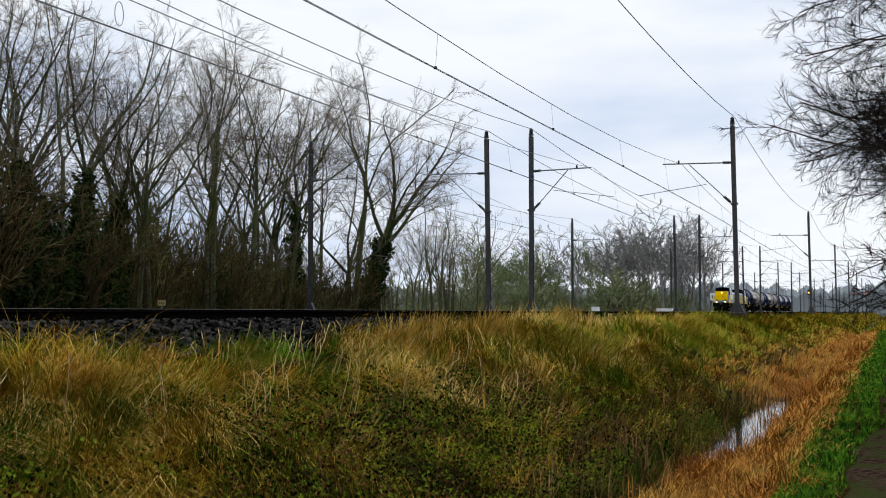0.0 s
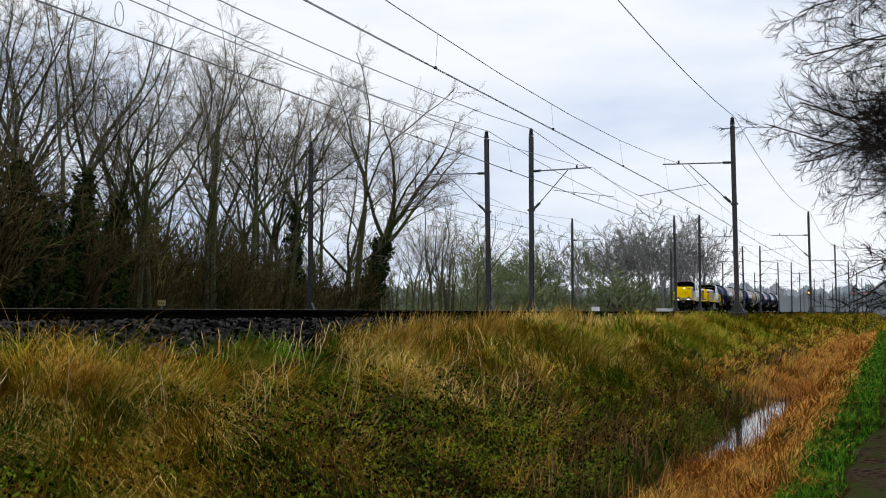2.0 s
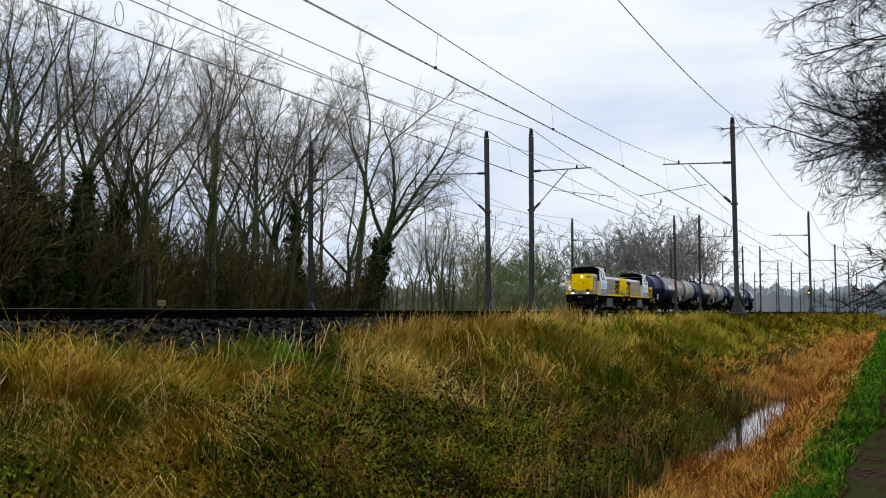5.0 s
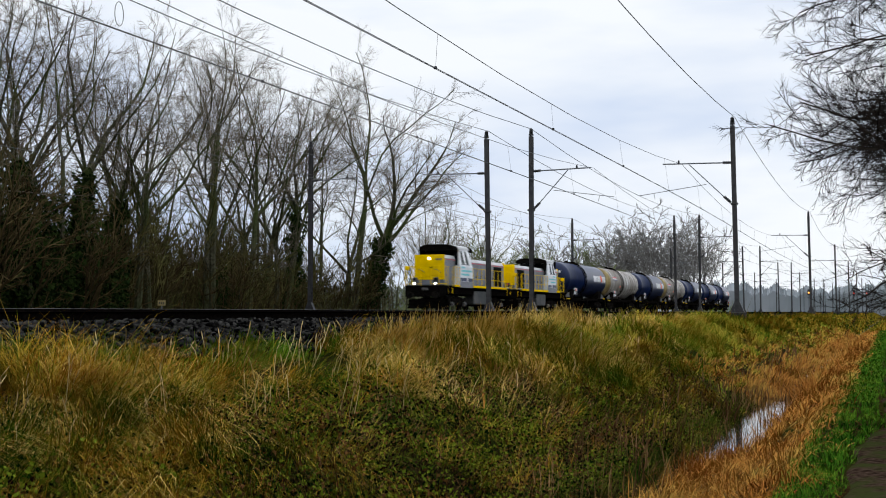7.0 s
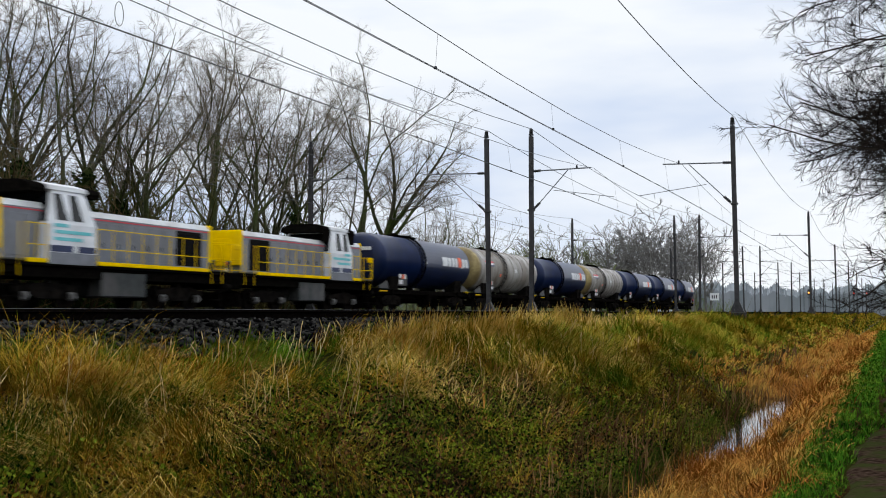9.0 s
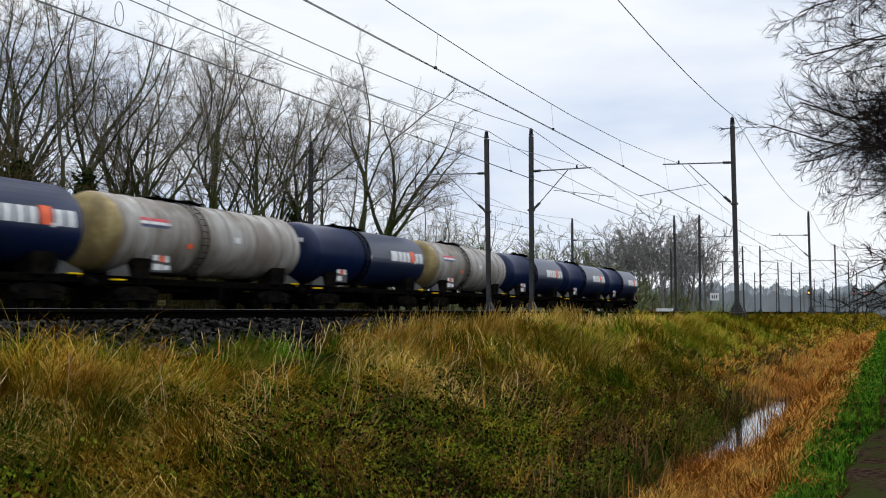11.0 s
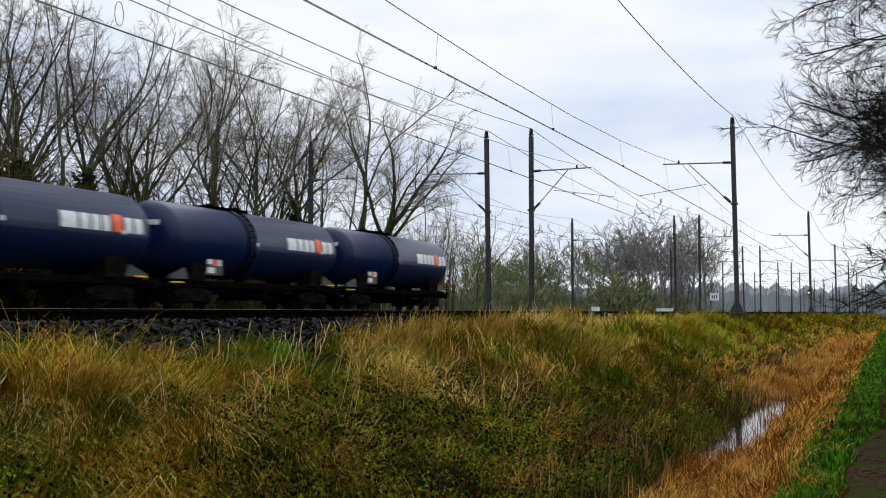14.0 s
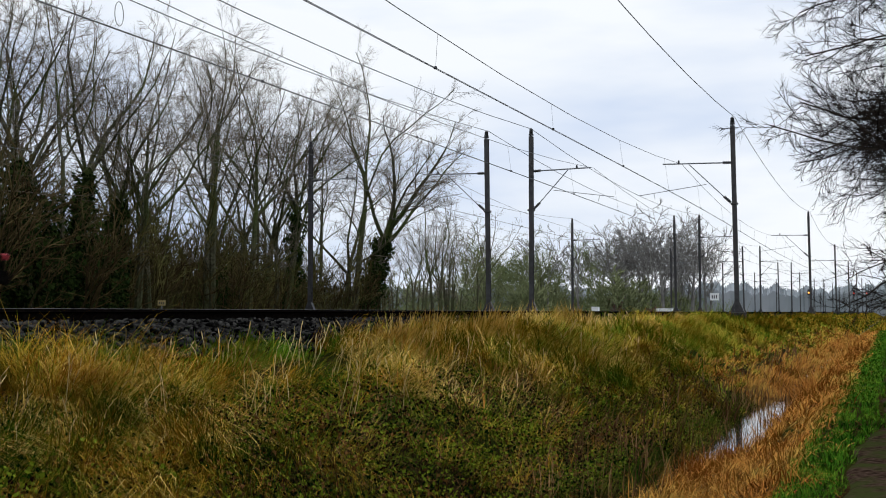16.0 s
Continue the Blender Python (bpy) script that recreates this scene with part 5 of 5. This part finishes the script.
# out-of-view stems, added to shade the bank and the train's near side
sticks("shading_belt", "unseen bare trees added behind the path to block sky light", 2200, lambda g, n: (-5.5 - 12 * g.random(n), -70 + 100 * g.random(n)), 11.0, 0.07, M["oakbark"], seed=17, spread=0.2)


def build_far_wood():
    """A far line of woods on the horizon, with an uneven top; its haze is painted."""
    g = random.Random(9)
    pts = []
    y = 620.0
    x0, x1 = -420, 60
    n = 1400
    m = Mesh()
    vs = []
    for k in range(n + 1):
        x = x0 + (x1 - x0) * k / n
        h = 15.0 + 1.6 * math.sin(k * 0.021) + 1.0 * math.sin(k * 0.13 + 1) + 0.8 * math.sin(k * 0.29) + g.uniform(-0.9, 0.9)
        for dy, hh in ((0, -2), (0, h * 0.75), (6, h), (14, h * 0.8), (14, -2)):
            vs.append((x, y + dy, hh))
    fs = [(5 * k + j, 5 * k + 5 + j, 5 * k + 6 + j, 5 * k + 1 + j) for k in range(n) for j in range(4)]
    m.add(vs, fs)
    thing("backdrop", "line of distant woods with blue-grey haze in their colour", "distant woods", kind="structure", mesh=m, material=M["far"])


build_far_wood()


# ---- grass ----
def grass(name, label, n, place, length, width, lean, material, seed, droop=0.5, flow=(0, 0), comb=0.75):
    g = np.random.default_rng(seed)
    a, y = place(g, n)
    dist = np.hypot(a, y)
    root = np.stack([-a, y, ground_z(a, y) - 0.01], -1)
    L = length * g.uniform(0.45, 1.25, n)
    swirl = wobble(a * 0.8 + 3, y * 0.9 - 2) * 2.6 + 0.5
    an = swirl + g.normal(size=n) * comb
    dx, dy = np.cos(an) + flow[0], np.sin(an) + flow[1]
    nn = np.hypot(dx, dy) + 1e-6
    dx, dy = dx / nn, dy / nn
    le = np.clip(lean + g.normal(size=n) * 0.3, 0.05, 1.45)
    h = np.stack([dx * np.sin(le), dy * np.sin(le), np.cos(le)], -1)
    le2 = np.clip(le + droop * g.uniform(0.3, 1.6, n), 0, 2.2)
    h2 = np.stack([dx * np.sin(le2), dy * np.sin(le2), np.cos(le2)], -1)
    w = (np.maximum(width, dist * 0.00042) * g.uniform(0.6, 1.4, n))[:, None]
    side = np.stack([-dy, dx, np.zeros(n)], -1)
    # half of the blades turn their flat side to the way they lean, half across
    mid = root + h * (L * 0.55)[:, None]
    tip = mid + h2 * (L * 0.5)[:, None]
    v = np.stack([root - side * w, root + side * w, mid + side * w * 0.8, mid - side * w * 0.8, tip], 1).reshape(-1, 3)
    i = np.arange(n)[:, None] * 5
    f = np.concatenate([i + np.array([[0, 1, 2]]), i + np.array([[0, 2, 3]]), i + np.array([[3, 2, 4]])])
    return tagged(new(name, array_mesh(name, v, f, material)), label, "grass", kind="stuff")


def near_y(g, n, lo, hi, k=1.0):
    """More blades near the camera's end of the line."""
    return lo + (hi - lo) * g.random(n) ** (1 + k)


def clumped(a, y, g, f=1.7, keep=0.6):
    """Pulls the blades towards tussocks."""
    ca, cy = np.round(a * f) / f, np.round(y * f) / f
    ja = np.sin(ca * 91.7 + cy * 37.3) * 0.3
    jy = np.sin(ca * 53.1 - cy * 71.9) * 0.3
    k = keep * g.random(len(a))
    return a + (ca + ja - a) * k, y + (cy + jy - y) * k


def bank(lo, hi, y0, y1, k=1.0, keep=0.6):
    def place(g, n):
        return clumped(g.uniform(lo, hi, n), near_y(g, n, y0, y1, k), g, 1.7, keep)
    return place


def patchy(g, a, y, n, lower=1.3):
    """Of twice as many places keeps those in the grassy patches, fewer among the brambles low down."""
    s = wobble(a * 1.25 + 5, y * 1.15 + 1) + 0.35 * g.normal(size=len(a)) + lower * np.clip((a - 4.7) / 1.0, -1, 0.6) + 1.2 * np.clip((9.5 - y) / 2, 0, 1) - 2.5 * np.exp(-((a - 7.0) / 0.45) ** 2 - ((y - 10.8) / 2.2) ** 2)
    i = np.argsort(-s)[:n]
    return a[i], y[i]


def bank_dense(y0, y1, k):
    """Thick on the upper bank, thin among the brambles lower down."""
    def place(g, n):
        a = 3.0 + 4.1 * g.random(2 * n) ** 0.7
        a, y = patchy(g, a, near_y(g, 2 * n, y0, y1, k), n)
        return clumped(a, y, g, 1.7, 0.6)
    return place


def tufts(name, label, count, each, place, length, width, material, seed, spread=1.0, comb=(0.18, -0.2), crown=0.11, steps=4):
    """Tussocks: blades that rise from one root and fall over outwards, combed one way."""
    g = np.random.default_rng(seed)
    ca, cy = place(g, count)
    size = g.uniform(0.55, 1.3, count)
    turn = wobble(ca * 0.6 + 1, cy * 0.5) * 4.5 + g.normal(size=count) * 0.6
    cx, cyy = np.cos(turn) * 0.7 + comb[0], np.sin(turn) * 0.7 + comb[1]
    idx = np.repeat(np.arange(count), each)
    n = len(idx)
    rr = np.sqrt(g.random(n)) * crown * size[idx]
    an = g.uniform(0, 2 * np.pi, n)
    a, y = ca[idx] + np.cos(an) * rr, cy[idx] + np.sin(an) * rr
    dist = np.hypot(a, y)
    root = np.stack([-a, y, ground_z(a, y) - 0.02], -1)
    dx, dy = -np.cos(an) * 0.8 + cx[idx] * 1.6, np.sin(an) * 0.8 + cyy[idx] * 1.6
    nn = np.hypot(dx, dy) + 1e-6
    dx, dy = dx / nn, dy / nn
    L = length * size[idx] * g.uniform(0.45, 1.3, n)
    le = np.clip(g.uniform(0.15, 1.1, n) * spread, 0.05, 1.5)
    fall = g.uniform(0.2, 0.7, n) * spread
    veer = g.normal(size=n) * 0.22
    w = (np.maximum(width, dist * 0.00025) * g.uniform(0.6, 1.4, n))[:, None]
    p, rows = root, []
    for k in range(steps + 1):
        side = np.stack([-dy, dx, np.zeros(n)], -1)
        if k < steps:
            taper = 1 - 0.5 * k / steps
            rows += [p - side * w * taper, p + side * w * taper]
        else:
            rows.append(p)
        l2 = np.clip(le + k * fall, 0, 1.95)
        p = p + np.stack([dx * np.sin(l2), dy * np.sin(l2), np.cos(l2)], -1) * (L / steps)[:, None]
        dx, dy = dx * np.cos(veer) - dy * np.sin(veer), dx * np.sin(veer) + dy * np.cos(veer)
    m = 2 * steps + 1
    v = np.stack(rows, 1).reshape(-1, 3)
    i = np.arange(n)[:, None] * m
    tri = []
    for k in range(steps - 1):
        tri += [(2 * k, 2 * k + 1, 2 * k + 3), (2 * k, 2 * k + 3, 2 * k + 2)]
    tri.append((2 * steps - 2, 2 * steps - 1, 2 * steps))
    f = np.concatenate([i + np.array([q]) for q in tri])
    return tagged(new(name, array_mesh(name, v, f, material)), label, "grass", kind="stuff")


def on_mounds(lo, hi, y0, y1, k, loose=0.13, lower=1.3):
    """Roots gathered on the humps of the bank, fewer among the brambles."""
    def place(g, n):
        a, y = patchy(g, lo + (hi - lo) * g.random(2 * n) ** 0.8, near_y(g, 2 * n, y0, y1, k), n, lower)
        ca, cy, h = mound_place(np.floor(a / MOUND), np.floor(y / MOUND))
        return ca + g.normal(size=n) * loose, cy + g.normal(size=n) * loose
    return place


def seed_stalks(name, label, n, place, height, seed):
    """Thin upright stalks, each with a narrow pale seed head."""
    g = np.random.default_rng(seed)
    a, y = place(g, n)
    root = np.stack([-a, y, ground_z(a, y) - 0.02], -1)
    h = height * g.uniform(0.5, 1.25, n)
    lean = np.stack([g.normal(size=n) * 0.22 + 0.12, g.normal(size=n) * 0.2, np.ones(n)], -1)
    lean /= np.linalg.norm(lean, axis=1, keepdims=True)
    top = root + lean * h[:, None]
    bend = lean + np.stack([g.normal(size=n) * 0.4, g.normal(size=n) * 0.3, np.zeros(n)], -1)
    bend /= np.linalg.norm(bend, axis=1, keepdims=True)
    head = (g.uniform(0.06, 0.14, n))[:, None]
    x = np.array([0.93, 0.35, 0.0])
    w = np.maximum(0.0016, np.hypot(a, y) * 0.00022)[:, None]
    v = np.stack([root - x * w, root + x * w, top + x * w, top - x * w, top + bend * head * 0.5 - x * w * 2.0, top + bend * head * 0.5 + x * w * 2.0, top + bend * head], 1).reshape(-1, 3)
    i = np.arange(n)[:, None] * 7
    f = np.concatenate([i + np.array([q]) for q in ((0, 1, 2), (0, 2, 3), (3, 2, 5), (3, 5, 4), (4, 5, 6))])
    return tagged(new(name, array_mesh(name, v, f, M["pale"])), label, "grass", kind="stuff")


def rough_spots(lo, hi, y0, y1, k, power=1.0):
    def place(g, n):
        if hi - lo > 2:
            return patchy(g, lo + (hi - lo) * g.random(2 * n) ** power, near_y(g, 2 * n, y0, y1, k), n)
        return lo + (hi - lo) * g.random(n) ** power, near_y(g, n, y0, y1, k)
    return place


def verge(g, n):
    """From the edge of the trodden earth to the russet grass, thinning out at both."""
    y = near_y(g, n, 6, 110, 1.5)
    lo = path_edge(y) - 0.04
    return clumped(lo + (1.1 - lo) * g.beta(1.2, 1.3, n), y, g, 3.0, 0.35)


grass("bank_grass", "short matted winter grass on the railway bank", 9000, bank_dense(4.5, 30, 0.6), 0.2, 0.0018, 1.3, M["grass"], 21, 0.6, (0.5, -0.3), 1.2)
grass("bank_grass", "matted yellow-green winter grass on the railway bank", 26000, bank_dense(24, 130, 1.0), 0.30, 0.0035, 1.2, M["olive"], 22, 0.6, (0.5, -0.3), 1.2)
tufts("grass_tussocks", "fallen yellow-green tussocks on the upper bank", 1350, 46, on_mounds(4.3, 7.0, 4.5, 26, 0.5, 0.09), 0.6, 0.0017, M["grass"], 41, 1.3, steps=3)
tufts("grass_tussocks", "fallen grass tussocks further along the bank", 1000, 28, on_mounds(3.4, 7.1, 20, 55, 0.5, 0.2), 0.55, 0.0022, M["olive"], 56, 1.1, steps=3)
tufts("grass_tussocks", "sparse grass tussocks on the lower bank", 240, 26, rough_spots(3.3, 4.8, 5, 30, 0.5), 0.5, 0.0018, M["grass"], 42, steps=3)
tufts("grass_tussocks", "distant grass tussocks along the bank", 1000, 16, rough_spots(3.2, 7.1, 45, 130, 0.8, 0.8), 0.5, 0.004, M["grass"], 45, steps=2)
tufts("straw_tufts", "upright straw-coloured tufts along the bank's crest", 230, 36, rough_spots(6.2, 6.9, 15, 45, 0.5), 0.36, 0.0016, M["straw"], 43, 0.5, steps=3)
tufts("straw_tufts", "fallen straw tufts scattered over the bank", 330, 34, on_mounds(4.8, 6.9, 4.5, 34, 0.6, 0.18), 0.6, 0.0016, M["straw"], 44, 1.25)
tufts("straw_tufts", "tall orange straw tufts on the crest", 85, 44, rough_spots(6.35, 6.95, 15.5, 28, 0.2), 0.5, 0.0017, M["straw"], 64, 0.4, crown=0.16, steps=3)
tufts("straw_tufts", "pale fallen tufts further along the bank", 420, 26, on_mounds(4.6, 7.0, 17, 46, 0.4, 0.2), 0.5, 0.002, M["olive"], 65, 1.2, steps=2)
tufts("grass_tussocks", "olive tufts among the brambles", 210, 26, rough_spots(3.7, 5.5, 8, 15, 0.2), 0.34, 0.0018, M["olive"], 66, 1.3, steps=3)
tufts("grass_tussocks", "olive and straw tufts on the middle bank", 560, 26, rough_spots(3.6, 6.5, 16, 34, 0.3), 0.42, 0.002, M["olive"], 67, 1.2, steps=2)
tufts("straw_tufts", "thin straw tufts fallen over the middle bank", 300, 24, rough_spots(3.9, 6.3, 13, 28, 0.2), 0.45, 0.0018, M["straw"], 68, 1.3, steps=2)
tufts("russet_tufts", "russet-brown dead tufts on the bank", 170, 40, on_mounds(4.6, 6.9, 4.5, 30, 0.5, 0.18), 0.45, 0.0017, M["reed"], 57, 1.0)
tufts("green_tufts", "fresh green grass on the bank's lower crest", 130, 44, rough_spots(6.5, 7.4, 8.5, 13, 0.0), 0.34, 0.0022, M["fresh"], 50, 1.0, steps=3)
tufts("green_tufts", "fresh green tufts along the bank's crest", 70, 44, rough_spots(5.9, 6.8, 14, 30, 0.3), 0.34, 0.0024, M["fresh"], 58, 1.1, steps=3)
tufts("green_tufts", "low green tufts among the fallen grass", 300, 26, rough_spots(3.2, 6.2, 5, 26, 0.4), 0.26, 0.002, M["green"], 59, 1.1, steps=3)
tufts("bramble_canes", "thin arching brown bramble canes on the bank", 330, 4, rough_spots(3.3, 5.3, 7, 26, 0.3), 0.8, 0.0024, M["cane"], 60, 0.9)
seed_stalks("seed_stalks", "thin dry stalks with pale seed heads on the crest", 260, rough_spots(6.2, 7.1, 6, 34, 0.2), 0.3, 61)
seed_stalks("seed_stalks", "dry stalks standing in the fallen grass", 160, rough_spots(4.8, 6.3, 5.5, 26, 0.4), 0.42, 62)
grass("russet_grass", "russet dry grass along the ditch's edge", 26000, bank(0.85, 2.2, 5, 110, 1.4, 0.7), 0.30, 0.0024, 1.15, M["reed"], 25, 0.9, (0.3, -0.3), 1.2)
tufts("russet_tufts", "drooping russet grass tufts on the ditch's edge", 400, 30, rough_spots(0.95, 2.15, 7, 60, 0.8), 0.45, 0.0018, M["reed"], 46, 1.2, (0.2, -0.3), steps=3)
tufts("russet_tufts", "russet tufts hanging over the water", 150, 34, rough_spots(1.95, 2.5, 9, 19, 0.2), 0.4, 0.0018, M["reed"], 53, 1.2, (-0.2, -0.2), steps=3)
grass("russet_grass", "russet grass overgrowing the far ditch", 11000, bank(1.8, 3.3, 30, 110, 0.9, 0.5), 0.5, 0.004, 0.5, M["reed"], 29, 0.6)
grass("ditch_stalks", "thin dead stalks standing in the ditch water", 900, bank(2.1, 3.2, 9, 34, 0.2, 0.3), 0.5, 0.0016, 0.25, M["cane"], 47, 0.3)
grass("ditch_stalks", "thin dead stems on the bank above the ditch", 600, bank(2.8, 3.8, 14, 50, 0.6, 0.3), 0.5, 0.0018, 0.25, M["cane"], 63, 0.3)
grass("verge_grass", "short green grass beside the path", 26000, verge, 0.12, 0.0022, 0.7, M["green"], 26, 0.6, (0, 0), 2.5)
grass("verge_grass", "green grass on the far side of the path", 3000, bank(-4.0, -1.3, 6, 90, 1.2, 0.4), 0.16, 0.004, 0.6, M["green"], 27, 0.6, (0, 0), 2.5)
grass("far_grass", "far winter grass along the line", 7000, bank(0.2, 7.2, 110, 600, 1.0, 0.2), 0.5, 0.01, 0.7, M["grass"], 48, 0.5, (0, 0), 2.5)
tufts("grass_tussocks", "dark olive tussocks overhanging the ditch", 150, 30, rough_spots(2.75, 3.2, 8, 28, 0.3), 0.42, 0.002, M["sedge"], 49, 1.0, steps=3)
grass("bank_grass", "brownish grass low on the far bank", 4500, bank(2.8, 4.6, 28, 110, 1.0, 0.4), 0.36, 0.0035, 0.9, M["reed"], 54, 0.6, (0.3, -0.2), 1.5)
grass("bank_grass", "olive grass low on the far bank", 15000, bank(2.8, 5.6, 17, 110, 1.0, 0.5), 0.3, 0.003, 1.1, M["olive"], 55, 0.6, (0.3, -0.2), 1.5)


def build_leaves():
    g = np.random.default_rng(33)
    n = 21000
    a, y = clumped(2.8 + 2.9 * g.random(n) ** 1.4, near_y(g, n, 5, 28, 0.6), g, 1.3, 0.6)
    c = np.stack([-a, y, ground_z(a, y) + g.uniform(0.03, 0.26, n)], -1)
    holder = thing("bramble_leaves", "small green bramble leaves over the lower bank", "bramble", kind="stuff")
    leaf_cards(c, 0.036, "bramble_leaf_mass", M["leaf"], holder, g)
    n = 7500
    a, y = clumped(3.6 + 2.0 * g.random(n), g.uniform(8, 16, n), g, 2.1, 0.5)
    c = np.stack([-a, y, ground_z(a, y) + g.uniform(0.01, 0.17, n)], -1)
    holder = thing("bramble_leaves", "dense bramble leaves in the hollow of the bank", "bramble", kind="stuff")
    leaf_cards(c, 0.04, "bramble_leaf_mass", M["leaf"], holder, g)
    n = 19000
    a, y = g.uniform(2.9, 5.6, n), near_y(g, n, 5, 26, 0.7)
    c = np.stack([-a, y, ground_z(a, y) + g.uniform(0.02, 0.16, n)], -1)
    holder = thing("leaf_litter", "brown fallen leaves caught in the grass", "leaf litter", kind="stuff")
    leaf_cards(c, 0.045, "leaf_litter_mass", M["litter"], holder, g)


build_leaves()


# ---- small lineside things ----
def build_sign(name, a, y, z, w, h, face, label):
    s = thing(name, label, "trackside sign", "trackside signs")
    part("post", Mesh().tube([(0, 0, -z + 0.5), (0, 0, h * 0.6)], 0.03, 8), M["galv"], s)
    part("board", Mesh().box(-w / 2, w / 2, -0.03, -0.01, 0, h, 0.008), M[face], s)
    for k in range(3):
        part("character_bar", Mesh().box(-w * 0.32 + k * w * 0.24, -w * 0.32 + k * w * 0.24 + w * 0.13, -0.036, -0.03, h * 0.25, h * 0.72, 0.002), M["black"], s)
    s.matrix_basis = pose(-a, y, z, 0, 0, 20)
    return s


build_sign("distance_sign", 30.8, 45.6, RAIL + 0.26, 0.36, 0.24, "ochre", "small pale yellow distance board on a post")
build_sign("trackside_board", 31.5, 232, RAIL + 2.26, 1.7, 1.4, "plate", "white board with dark bars on a post")


def build_signal(a, y, z, lit):
    s = thing("railway_signal", "dark railway signal on a post with a lit lamp", "signal", "signals")
    part("post", Mesh().tube([(0, 0, -z - 0.5), (0, 0, 0)], 0.08, 8), M["mast"], s)
    part("head", Mesh().box(-0.35, 0.35, -0.12, 0.12, -0.7, 0.9, 0.1), M["black"], s)
    part("lamp", Mesh().tube([(0, -0.16, 0), (0, -0.13, 0)], 0.22, 14), M[lit], s, "lit signal lamp")
    s.matrix_basis = pose(-a, y, RAIL + z)
    return s


build_signal(20.0, 330, 5.2, "signal_amber")
build_signal(8.6, 330, 5.0, "signal_red")
build_signal(7.8, 470, 7.0, "signal_red")


def build_cabinet(a, y, w):
    c = thing("relay_cabinet", "low white trackside cabinet behind the rails", "cabinet", "trackside cabinets")
    part("body", Mesh().box(-w / 2, w / 2, -0.3, 0.3, 0, 1.35, 0.03), M["plate"], c)
    part("lid", Mesh().box(-w / 2 - 0.04, w / 2 + 0.04, -0.36, 0.36, 1.35, 1.42, 0.02), M["lightgrey"], c)
    n = max(1, round(w / 0.8))
    for k in range(n):
        x = -w / 2 + w * k / n
        part("door", Mesh().box(x + 0.03, x + w / n - 0.03, -0.33, -0.3, 0.1, 1.28, 0.01), M["plate"], c)
    c.matrix_basis = pose(-a, y, float(ground_z(a, y)))


build_cabinet(31.0, 175, 2.4)
build_cabinet(31.0, 131, 0.8)


motions()
